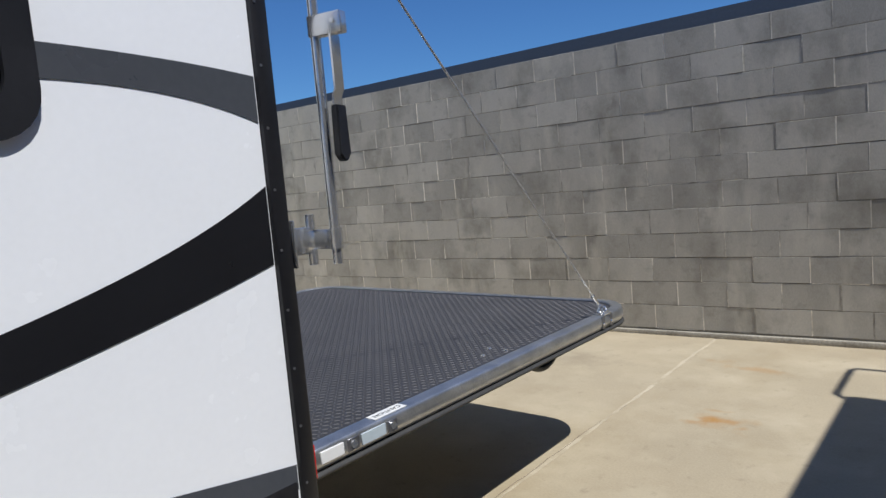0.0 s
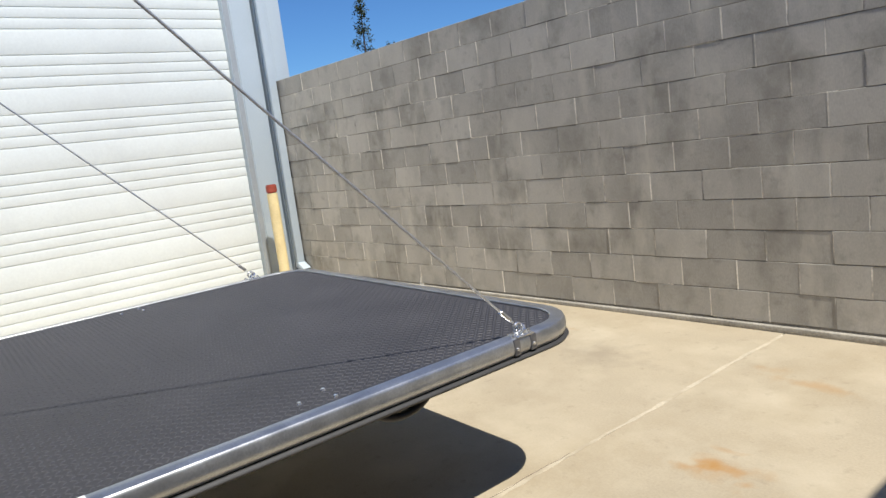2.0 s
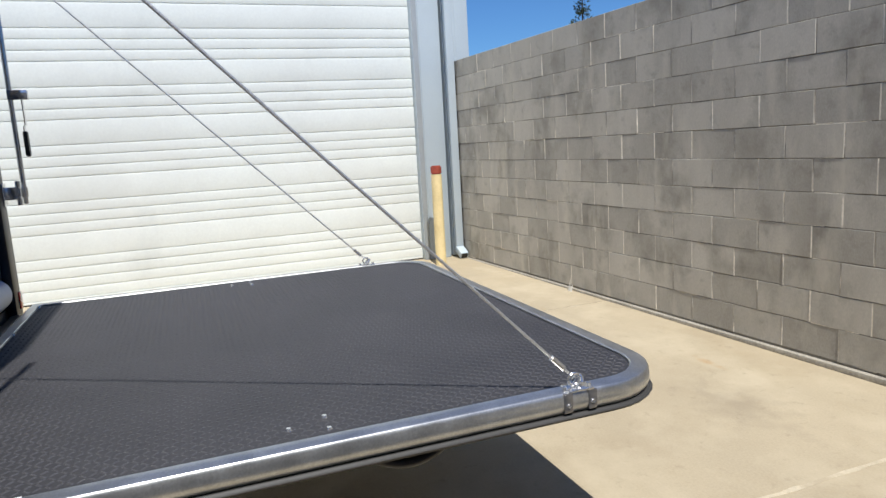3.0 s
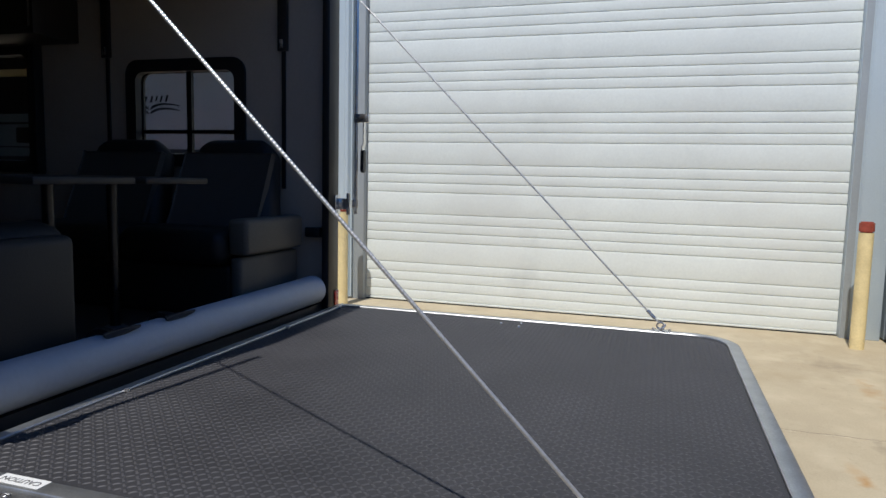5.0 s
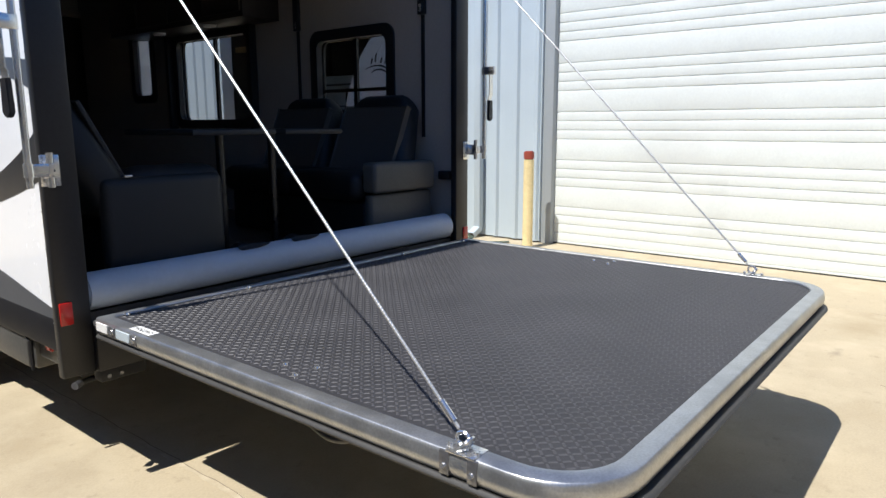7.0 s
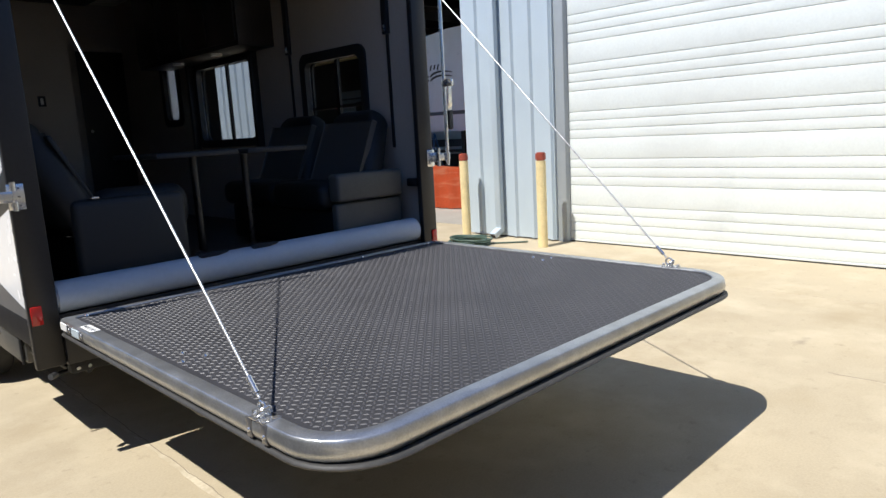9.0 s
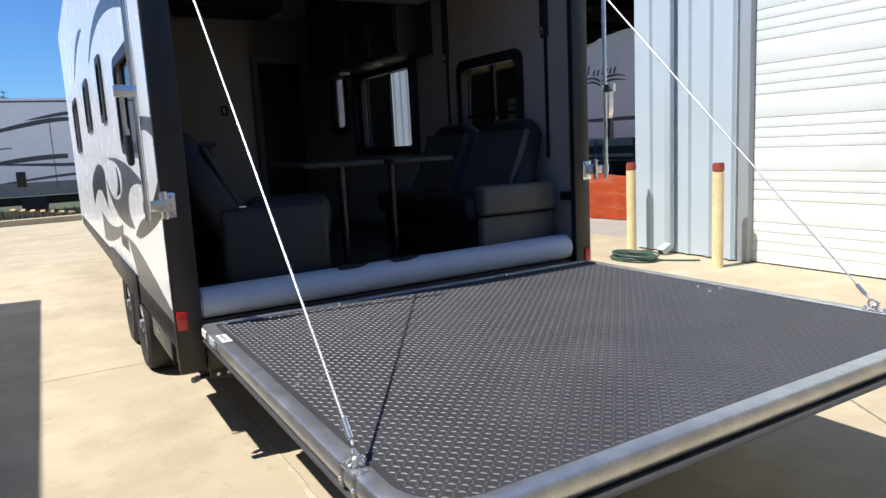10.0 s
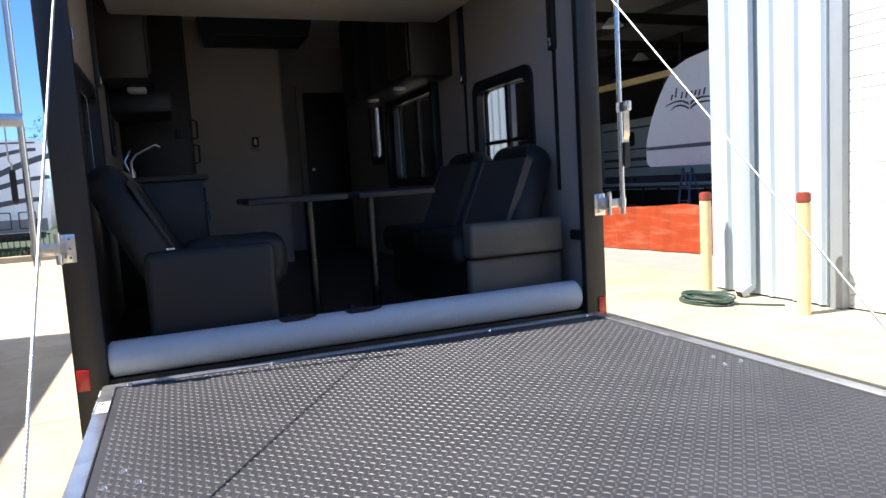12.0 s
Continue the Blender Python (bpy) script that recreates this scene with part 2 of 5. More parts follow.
BLOCK = mat("grey_concrete_block", (0.462, 0.437, 0.378), 0.92, var=0.32, scale=3.4, fine=150, bump=0.18, random_tint=0.7, stain=(0.24, 0.22, 0.18), stain_amount=0.5, stretch=(1, 1, 0.45))
mottle(BLOCK, (0.20, 0.185, 0.15), 2.6, 0.50, 0.72, 0.7, (1, 1, 0.8), shift=4.3)
mottle(BLOCK, (0.62, 0.585, 0.49), 5.0, 0.54, 0.72, 0.6, (1, 1, 0.3), shift=9.1)
mottle(BLOCK, (0.19, 0.175, 0.145), 9, 0.58, 0.72, 0.35, shift=2.2)
PALEJOINT = mat("pale_lime_joint", (0.80, 0.75, 0.64), 0.95, var=0.3, scale=7, bump=0.2)
mottle(PALEJOINT, (0.27, 0.25, 0.21), 3.0, 0.45, 0.60, 0.9)
FOOT = mat("weathered_footing", (0.36, 0.33, 0.27), 0.95, var=0.4, scale=5, bump=0.3)
MORTAR = mat("mortar", (0.24, 0.22, 0.18), 0.95, var=0.4, bump=0.3)
WHITE = mat("white_gelcoat", (0.91, 0.92, 0.93), 0.25, var=0.02, bump=0.0, coat=0.3)
BLACK_TRIM = mat("black_trim", (0.012, 0.012, 0.014), 0.42, var=0.3, bump=0.05)
DECAL_BLACK = mat("black_vinyl_graphic", (0.012, 0.012, 0.014), 0.3, var=0.1, bump=0.0)
DECAL_GREY = mat("grey_vinyl_graphic", (0.07, 0.075, 0.085), 0.3, var=0.1, bump=0.0)
RUBBER = mat("black_rubber_tread", (0.041, 0.0405, 0.044), 0.55, var=0.25, scale=3, fine=120, bump=0.12, spec=0.35)
BARS = mat("polished_rubber_bars", (0.066, 0.065, 0.070), 0.48, var=0.3, scale=3, fine=120, bump=0.05, spec=0.45)
ALU = mat("brushed_aluminium", (0.52, 0.53, 0.535), 0.34, 0.87, var=0.22, scale=14, fine=160, bump=0.04)
mottle(ALU, (0.40, 0.41, 0.415), 6, 0.5, 0.66, 0.6)
STEEL = mat("zinc_steel", (0.74, 0.74, 0.73), 0.2, 0.88, var=0.05, scale=12, bump=0.0)
CABLE = mat("galvanised_cable", (0.66, 0.66, 0.65), 0.36, 0.75, var=0.2, scale=300, bump=0.0)
DOORPAINT = mat("white_door_paint", (0.70, 0.735, 0.70), 0.5, var=0.06, scale=1.5, fine=40, bump=0.05, stain=(0.60, 0.61, 0.58), stain_amount=0.5)
mottle(DOORPAINT, (0.50, 0.53, 0.51), 1.1, 0.60, 0.74, 0.45, shift=5.3)
BLUEGREY = mat("pale_blue_metal_siding", (0.455, 0.525, 0.565), 0.45, var=0.06, scale=2, bump=0.05)
JAMB = mat("grey_metal_jamb", (0.34, 0.37, 0.385), 0.5, var=0.08, scale=3, bump=0.05)
YELLOW = mat("cream_yellow_paint", (0.78, 0.64, 0.34), 0.55, var=0.12, scale=8, bump=0.2, stain=(0.45, 0.33, 0.14), stain_amount=0.4)
RED = mat("faded_red_paint", (0.32, 0.06, 0.035), 0.6, var=0.25, scale=20, bump=0.2)
TAIL = mat("red_tail_lens", (0.55, 0.015, 0.012), 0.25, var=0.1, bump=0.0, coat=0.5)
INNER = mat("taupe_wall_panel", (0.40, 0.355, 0.30), 0.6, var=0.06, scale=3, bump=0.05)
CEIL = mat("ceiling_panel", (0.74, 0.68, 0.59), 0.7, var=0.05, bump=0.03)
DARKWOOD = mat("dark_wood", (0.024, 0.018, 0.014), 0.45, var=0.3, scale=4, stretch=(1, 1, 0.1), bump=0.05)
LEATHER = mat("black_leather", (0.0065, 0.0065, 0.0068), 0.6, var=0.25, scale=20, fine=200, bump=0.3)
GREYVINYL = mat("grey_vinyl", (0.054, 0.051, 0.047), 0.6, var=0.15, scale=12, fine=150, bump=0.2)
FLOORV = mat("dark_vinyl_floor", (0.05, 0.042, 0.036), 0.5, var=0.25, scale=5)
ROLL = mat("white_vinyl_roll", (0.47, 0.51, 0.555), 0.45, var=0.06, scale=6, bump=0.06)
SEAL = mat("grey_rubber_seal", (0.045, 0.044, 0.042), 0.6, var=0.2, scale=12, bump=0.1)
TYRE = mat("tyre_rubber", (0.022, 0.022, 0.022), 0.75, var=0.25, scale=25, bump=0.3)
RIM = mat("machined_rim", (0.25, 0.25, 0.26), 0.35, 0.8, var=0.2)
CHASSIS = mat("black_chassis", (0.014, 0.014, 0.014), 0.6, var=0.3, bump=0.2)
BOXMETAL = mat("grey_storage_box", (0.11, 0.108, 0.10), 0.45, 0.4, var=0.2, scale=8)
NBGREY = mat("dark_grey_gelcoat", (0.20, 0.195, 0.19), 0.3, var=0.05, bump=0.0)
LADDER = mat("blue_ladder_paint", (0.03, 0.10, 0.22), 0.5, var=0.1)
BAYFLOOR = mat("grey_workshop_concrete", (0.33, 0.31, 0.27), 0.8, var=0.15, scale=2, bump=0.15, stain=(0.2, 0.19, 0.16), stain_amount=0.5)
ORANGE = mat("orange_fence_plastic", (0.72, 0.12, 0.035), 0.55, var=0.15, scale=4)
mottle(ORANGE, (0.80, 0.30, 0.16), 2.2, 0.48, 0.66, 0.7, (0.8, 0.8, 5))
HOSE = mat("green_hose", (0.05, 0.09, 0.07), 0.45, var=0.2, scale=30)
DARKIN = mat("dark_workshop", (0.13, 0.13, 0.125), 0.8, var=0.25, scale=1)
ROOFBLUE = mat("slate_blue_roof_metal", (0.08, 0.095, 0.12), 0.5, var=0.15)
BARK = mat("bark", (0.09, 0.065, 0.045), 0.9, var=0.3, scale=12, bump=0.6)
LEAF = mat("dark_needles", (0.035, 0.055, 0.03), 0.7, var=0.4, scale=8, bump=0.0)
GRASS = mat("grass", (0.06, 0.075, 0.03), 0.9, var=0.4, scale=6, bump=0.5)
PALLET = mat("raw_timber", (0.48, 0.33, 0.18), 0.8, var=0.2, scale=5)
PAPER = mat("white_sticker", (0.78, 0.78, 0.76), 0.5, var=0.03, bump=0.0)
INK = mat("dark_ink", (0.03, 0.03, 0.035), 0.5, var=0.1, bump=0.0)
PANE = glass("tinted_pane", (0.66, 0.67, 0.68), 0.03, 0.3)
BLIND = bpy.data.materials.new("white_blind")
BLIND.use_nodes = True
tl = BLIND.node_tree.nodes.new("ShaderNodeBsdfTranslucent")
tl.inputs[0].default_value = (0.85, 0.88, 0.92, 1)
BLIND.node_tree.links.new(tl.outputs[0], BLIND.node_tree.nodes["Material Output"].inputs[0])
DARKPANE = glass("dark_pane", (0.40, 0.41, 0.43), 0.07, 0.85)

# ---- ground ----
g = 400
ground = link(slab([(-g, -g), (g, -g), (g, g), (-g, g)], "z", -0.12, -0.03), "ground", JOINT)
tagged(ground, "flat ground of packed grey-brown dirt under the paving", "ground", kind="structure")

# ---- block wall ----
BASE, COURSE, PITCH, JOINT0, WEND = 0.047, 0.1985, 0.3875, 0.028, -5.06
wall = link(box(WEND, 12, 0.005, 0.2, 0, BASE + 12 * COURSE - 0.004), "wall_block", MORTAR)
wall.matrix_world = pose(0, 4.28, 0, 0, -0.33, 2.98)  # not quite square to the trailer
tagged(wall, "tall wall of grey concrete blocks with weathered mortar joints", "wall", kind="structure")
part("footing", box(WEND, 12, -0.032, 0.008, -0.02, 0.034, 0.008), FOOT, wall, "low concrete footing strip")

# ---- metal building ----
BX = -5.10
bld = thing("building_metal", "pale blue-grey metal building with roll-up doors", "building", kind="structure")
DY0, DY1, DZ = -1.60, 3.52, 4.3
part("jamb", box(BX - 0.25, BX, DY1, DY1 + 0.353, 0, 5.6, 0.008), BLUEGREY, bld, "pale steel door jamb")
part("jamb_bead", box(BX - 0.002, BX + 0.008, DY1 + 0.082, DY1 + 0.10, 0, 5.6, 0.003), BLUEGREY, bld)
# jamb return's shade as a greyer strip; the paint is the same
part("jamb_bead", box(BX - 0.002, BX + 0.005, DY1 + 0.006, DY1 + 0.07, 0, 5.6, 0.003), JAMB, bld, "greyer strip for the shaded jamb return")
part("corner_filler", box(-5.49, -5.115, 4.07, 4.255, 0.0, 5.6, 0.004), BLUEGREY, bld)
part("edge_flashing", box(BX - 0.2, BX + 0.025, 4.034, 4.068, 0.02, 5.6, 0.003), BLUEGREY, bld, "pale edge flashing")
part("jamb", box(BX - 0.25, BX, DY0 - 0.14, DY0, 0, 5.6, 0.01), JAMB, bld, "grey steel door jamb")
part("lintel", box(BX - 0.25, BX - 0.004, DY0, DY1, DZ, 5.6), BLUEGREY, bld)


def siding(y0, y1, z0, z1):
    """Ribbed sheet metal: flat pans with raised ribs."""
    prof, y = [], y0
    while y < y1 - 0.01:
        e = min(y + 0.305, y1)
        prof += [(y, 0), (min(y + 0.215, e), 0), (min(y + 0.24, e), 0.035), (min(y + 0.28, e), 0.035), (e, 0)]
        y = e
    poly = [(a, BX + b) for a, b in prof] + [(y1, BX - 0.2), (y0, BX - 0.2)]
    bm = bmesh.new()
    lo = [bm.verts.new((b, a, z0)) for a, b in poly]
    hi = [bm.verts.new((b, a, z1)) for a, b in poly]
    for i in range(len(poly)):
        j = (i + 1) % len(poly)
        if (lo[i].co - lo[j].co).length > 1e-5:
            bm.faces.new((lo[i], lo[j], hi[j], hi[i]))
    bmesh.ops.remove_doubles(bm, verts=bm.verts, dist=0.0005)
    return bm


part("siding", siding(-3.30, DY0 - 0.142, 0.02, 5.6), BLUEGREY, bld, smooth=False)
part("siding", siding(DY1 + 0.385, 4.03, 0.02, 5.6), BLUEGREY, bld, smooth=False)
part("corner_sheet", box(-6.4, -5.96, 4.0, 4.46, 0, 5.6, 0.004), BLUEGREY, bld, "pale corner sheet")
part("end_wall", box(-20, -6.41, 4.22, 4.42, 0, 5.6), BLUEGREY, bld)
part("roof", box(-20, BX + 0.12, -22, 4.5, 5.6, 5.8), ROOFBLUE, bld)
for py in (-2.66, 3.95):
    pipe = thing("downpipe", "pale blue-grey square metal downpipe fixed to the siding", "downpipe", group="downpipes")
    part("pipe", box(BX + 0.04, BX + 0.12, py - 0.05, py + 0.05, 0.12, 5.5, 0.012), BLUEGREY, pipe)
    tip = Matrix.Translation((BX + 0.06, py, 0.125)) @ Matrix.Rotation(radians(25), 4, "Y")
    # elbow is solid; a black end plate paints the dark inside of its opening
    for name, bm, m, lab in (("outlet_elbow", box(0, 0.20, -0.052, 0.052, -0.04, 0.04, 0.010), BLUEGREY, ""), ("outlet_mouth", box(0.196, 0.203, -0.041, 0.041, -0.03, 0.03, 0.006), CHASSIS, "black plate for the shaded opening")):
        bm.transform(tip)
        part(name, bm, m, pipe, lab)

door = thing("rollup_door", "closed white roll-up door of ribbed steel slats", "garage door")


def slat_mesh(h):
    prof = [(0.0, -0.001), (0.004, 0.007), (0.02, 0.011), (h * 0.5, 0.009), (h - 0.03, 0.011), (h - 0.006, 0.007), (h - 0.001, -0.001)]
    bm = bmesh.new()
    rows = [[bm.verts.new((BX - 0.10 + d, y, z)) for z, d in prof] for y in (DY0 + 0.002, DY1 - 0.002)]
    for i in range(len(prof) - 1):
        bm.faces.new((rows[0][i], rows[0][i + 1], rows[1][i + 1], rows[1][i]))
    bm.faces.new([bm.verts.new((BX - 0.13, y, z)) for y, z in ((DY0 + 0.002, 0), (DY1 - 0.002, 0), (DY1 - 0.002, h), (DY0 + 0.002, h))])
    return bm


first, z = {}, 0.036
for k in range(60):
    h = 0.255 if k % 4 == 0 and k else 0.109
    if z + h > DZ:
        break
    if h in first:
        o = new("slat", first[h].data)
        o.parent = door
    else:
        o = first[h] = part("slat", slat_mesh(h), DOORPAINT, door)
    o.location.z = z
    z += h
part("bottom_bar", box(BX - 0.14, BX - 0.085, DY0 + 0.002, DY1 - 0.002, 0.014, 0.0355, 0.005), DOORPAINT, door, "white bottom bar")
# black strip added to draw the dark gap below the bottom bar
part("bottom_gap", box(BX - 0.135, BX - 0.09, DY0 + 0.002, DY1 - 0.002, 0.0, 0.0135), CHASSIS, door, "black strip for the shaded gap under the door")


def bollard(x, y):
    b = thing("bollard", "cream-yellow steel bollard with a faded red top on concrete", "bollard", (x, y, 0), "bollards by the building")
    part("post", cyl((0, 0, 0), (0, 0, 1.075), 0.062, 20), YELLOW, b)
    part("cap", cyl((0, 0, 1.076), (0, 0, 1.175), 0.0635, 20, bev=0.012), RED, b, "faded red painted top")


bollard(-4.675, -1.67)
bollard(-4.805, -3.095)
bollard(-4.672, 3.57)

# open bay behind
bay = thing("workshop_bay", "dark open workshop bay with a steel roof frame", "workshop", kind="structure")
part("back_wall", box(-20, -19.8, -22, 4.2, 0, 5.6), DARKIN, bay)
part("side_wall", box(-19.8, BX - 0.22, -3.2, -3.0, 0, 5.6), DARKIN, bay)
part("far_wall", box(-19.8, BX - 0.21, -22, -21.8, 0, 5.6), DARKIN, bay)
part("corner_siding", siding(-21.9, -15.8, 0.02, 5.6), BLUEGREY, bay, "pale ribbed metal siding", smooth=False)
part("corner_siding", siding(-10.6, -8.5, 0.02, 5.6), BLUEGREY, bay, "pale ribbed metal siding", smooth=False)
part("lintel", box(BX - 0.2, BX, -8.49, -3.31, 4.7, 5.6), BLUEGREY, bay)
part("lintel", box(BX - 0.2, BX, -15.79, -10.61, 4.7, 5.6), BLUEGREY, bay)
part("floor_slab", box(-19.79, -5.72, -21.75, -3.22, 0.0, 0.004), BAYFLOOR, bay, "grey workshop floor slab")
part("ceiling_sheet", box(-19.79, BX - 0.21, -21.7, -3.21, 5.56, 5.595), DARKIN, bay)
for yy in (-5, -8, -11, -14, -17):
    part("truss", box(-19.7, BX - 0.3, yy - 0.06, yy + 0.06, 5.0, 5.25), CHASSIS, bay)
for xx in (-8, -11, -14, -17):
    part("purlin", box(xx - 0.05, xx + 0.05, -21.7, -3.3, 5.3, 5.5), CHASSIS, bay)

# long hall far behind the block wall
hall = thing("far_hall", "long low hall with a slate-blue metal roof edge", "building", kind="structure")
part("wall", box(-70, 60, 40.2, 60, 0, 8.6), BLUEGREY, hall)
part("fascia", box(-70, 60, 40, 60, 8.6, 9.75), ROOFBLUE, hall, "slate-blue roof edge")

# ---- trailer ----
HW, RY, FZ, TOP, FRONT = 1.30, -0.065, 0.735, 3.45, -9.0
IW = 1.245
WIN = (-1.475, -0.70, 1.57, 2.13)
rv = thing("travel_trailer", "white toy-hauler travel trailer with black swoosh graphics", "trailer")
RH = [(-1.47, -0.615, 1.60, 2.12), (-2.74, -2.42, 1.86, 2.29), (-4.6, -4.0, 1.86, 2.29), (-7.2, -6.25, 1.70, 2.30)]
LH = [WIN, (-3.45, -2.31, 1.51, 2.27), (-4.265, -3.895, 1.755, 2.375)]
part("side_wall", wall_cells("x", IW + 0.012, HW, FRONT, RY - 0.05, 0.62, TOP, RH), WHITE, rv, "white gelcoat side wall", smooth=False)
part("side_wall", wall_cells("x", -HW, -IW - 0.012, FRONT, RY - 0.05, 0.62, TOP, LH), WHITE, rv, "white gelcoat side wall", smooth=False)
part("inner_wall", wall_cells("x", IW, IW + 0.010, FRONT + 0.1, RY - 0.05, FZ, TOP - 0.15, RH), INNER, rv, "grey inner wall panel", smooth=False)
part("inner_wall", wall_cells("x", -IW - 0.010, -IW, FRONT + 0.1, RY - 0.05, FZ, TOP - 0.15, LH), INNER, rv, "grey inner wall panel", smooth=False)
part("roof", box(-HW, HW, FRONT, RY - 0.002, TOP + 0.002, TOP + 0.06, 0.02), WHITE, rv)
part("ceiling_lining", box(-IW + 0.001, IW - 0.001, FRONT + 0.1, RY - 0.06, 3.2, 3.24), CEIL, rv)
part("front_wall", box(-HW, HW, FRONT - 0.06, FRONT - 0.002, 0.62, TOP), WHITE, rv)
part("floor_deck", box(-IW + 0.001, IW - 0.001, FRONT + 0.05, RY - 0.052, FZ - 0.09, FZ - 0.002), FLOORV, rv, "dark vinyl floor")
for s in (1, -1):
    part("corner_post", box(min(s * 1.185, s * 1.312), max(s * 1.185, s * 1.312), RY - 0.048, RY, 0.50, TOP, 0.008), BLACK_TRIM, rv, "black rear corner post")
    part("tail_light", box(s * 1.28 - 0.024, s * 1.28 + 0.024, RY - 0.002, RY + 0.007, 0.715, 0.805, 0.003), TAIL, rv, "red rear marker lens")
    part("skirt", box(min(s * 1.27, s * 1.304), max(s * 1.27, s * 1.304), FRONT + 0.3, RY - 0.055, 0.60, 0.735, 0.006), BLACK_TRIM, rv, "black lower skirt")
for s in (1, -1):
    for k in range(19):
        part("screw", cyl((s * 1.3115, RY - 0.036, 0.58 + 0.145 * k), (s * 1.3145, RY - 0.036, 0.58 + 0.145 * k), 0.0035, 8), RIM, rv)
part("header", box(-1.184, 1.184, RY - 0.06, RY, 2.90, TOP, 0.008), BLACK_TRIM, rv, "black rear header")
part("sill", box(-1.184, 1.184, RY - 0.03, RY + 0.02, 0.50, 0.70, 0.006), BLACK_TRIM, rv, "black rear sill")
part("step_bracket", box(0.98, 1.17, RY - 0.07, RY - 0.002, 0.445, 0.499, 0.004), CHASSIS, rv, "black bracket under the rear sill")
for bx in (1.09, 1.14):
    part("bolt", cyl((bx, RY - 0.002, 0.468), (bx, RY + 0.006, 0.468), 0.009, 10), STEEL, rv)
for s in (0.62, -0.62):
    part("chassis_rail", box(s - 0.05, s + 0.05, FRONT - 0.8, RY - 0.05, 0.42, 0.60), CHASSIS, rv)


def frame_of(hole, x, s, depth, glassmat, label):
    y0, y1, z0, z1 = hole
    r = 0.09 if y1 - y0 > 0.5 else 0.05
    w = part("window", ring(rrect(y0 - 0.03, y1 + 0.03, z0 - 0.03, z1 + 0.03, r), rrect(y0 + 0.025, y1 - 0.025, z0 + 0.025, z1 - 0.025, r * 0.7), "x", x, x + s * depth), BLACK_TRIM, rv, label)
    part("pane", slab(rrect(y0 + 0.024, y1 - 0.024, z0 + 0.024, z1 - 0.024, r * 0.7), "x", x - s * 0.02, x - s * 0.016), glassmat, w).visible_shadow = False
    return w


for h in RH:
    frame_of(h, HW, 1, 0.016, DARKPANE, "black rounded window frame")
    part("inner_frame", ring(rrect(h[0] - 0.04, h[1] + 0.04, h[2] - 0.04, h[3] + 0.04, 0.07), rrect(h[0] + 0.02, h[1] - 0.02, h[2] + 0.02, h[3] - 0.02, 0.05), "x", HW - 0.022, IW - 0.015), BLACK_TRIM, rv)
for h in LH:
    w = frame_of(h, -HW, -1, 0.016, PANE, "black rounded window frame")
    part("inner_frame", ring(rrect(h[0] - 0.05, h[1] + 0.05, h[2] - 0.05, h[3] + 0.05, 0.09), rrect(h[0] + 0.025, h[1] - 0.025, h[2] + 0.025, h[3] - 0.025, 0.06), "x", -HW + 0.022, -IW + 0.018), BLACK_TRIM, rv)
    if h[1] - h[0] > 0.5:
        ym = (h[0] + h[1]) / 2
        part("mullion", box(-HW - 0.005, -HW + 0.02, ym - 0.018, ym + 0.018, h[2], h[3]), BLACK_TRIM, w)
    if h[1] - h[0] < 0.5:
        part("blind", box(-HW + 0.004, -HW + 0.007, h[0] + 0.02, h[1] - 0.02, h[2] + 0.02, h[3] - 0.02), BLIND, w, "drawn translucent white blind")
    if h is WIN:
        part("transom", box(-HW - 0.005, -HW + 0.02, h[0], h[1], h[2] + 0.155, h[2] + 0.18), BLACK_TRIM, w)

# graphics on the camera's side wall: outlines in (y, z)
X0 = HW + 0.0005


def decal(poly, material, lift=0.0015):
    part("graphic", slab(poly, "x", X0, X0 + lift), material, rv, smooth=False)


decal(curve((-0.118, 1.715), (-0.25, 1.733), (-0.4, 1.745), (-0.586, 1.750)) + curve((-0.586, 1.684), (-0.4, 1.683), (-0.25, 1.658), (-0.118, 1.608)), DECAL_GREY)
decal(curve((-0.118, 1.460), (-0.3, 1.35), (-0.55, 1.268), (-0.85, 1.205)) + curve((-1.0, 1.18), (-1.15, 1.15), (-1.3, 1.10), (-1.40, 1.055)) + curve((-1.15, 1.06), (-0.8, 1.11), (-0.4, 1.19), (-0.118, 1.274)), DECAL_BLACK)
decal(curve((-0.118, 0.775), (-0.3, 0.80), (-0.9, 0.92), (-1.5, 0.985)) + curve((-1.9, 1.0), (-1.8, 0.9), (-1.6, 0.8), (-1.4, 0.72)) + [(-0.118, 0.712)], DECAL_GREY)
decal(curve((-2.75, 1.56), (-2.1, 1.57), (-1.3, 1.52), (-0.75, 1.40)) + curve((-0.80, 1.395), (-1.5, 1.42), (-1.9, 1.25), (-1.42, 1.10)) + curve((-1.48, 1.095), (-2.1, 1.06), (-2.9, 1.12), (-3.2, 1.38)) + curve((-3.15, 1.37), (-2.7, 1.14), (-1.75, 1.25), (-1.9, 1.45)) + curve((-1.95, 1.47), (-2.1, 1.52), (-2.4, 1.54), (-2.70, 1.55)), DECAL_GREY)
decal(curve((-2.1, 1.30), (-2.0, 1.38), (-2.05, 1.44), (-2.2, 1.49), 8) + curve((-2.22, 1.48), (-2.15, 1.42), (-2.15, 1.36), (-2.4, 1.27), 8), DECAL_BLACK)
decal(curve((-3.3, 1.44), (-3.6, 1.57), (-4.4, 1.53), (-5.2, 1.30)) + curve((-5.2, 1.06), (-4.5, 1.3), (-3.9, 1.36), (-3.35, 1.12)), DECAL_BLACK)
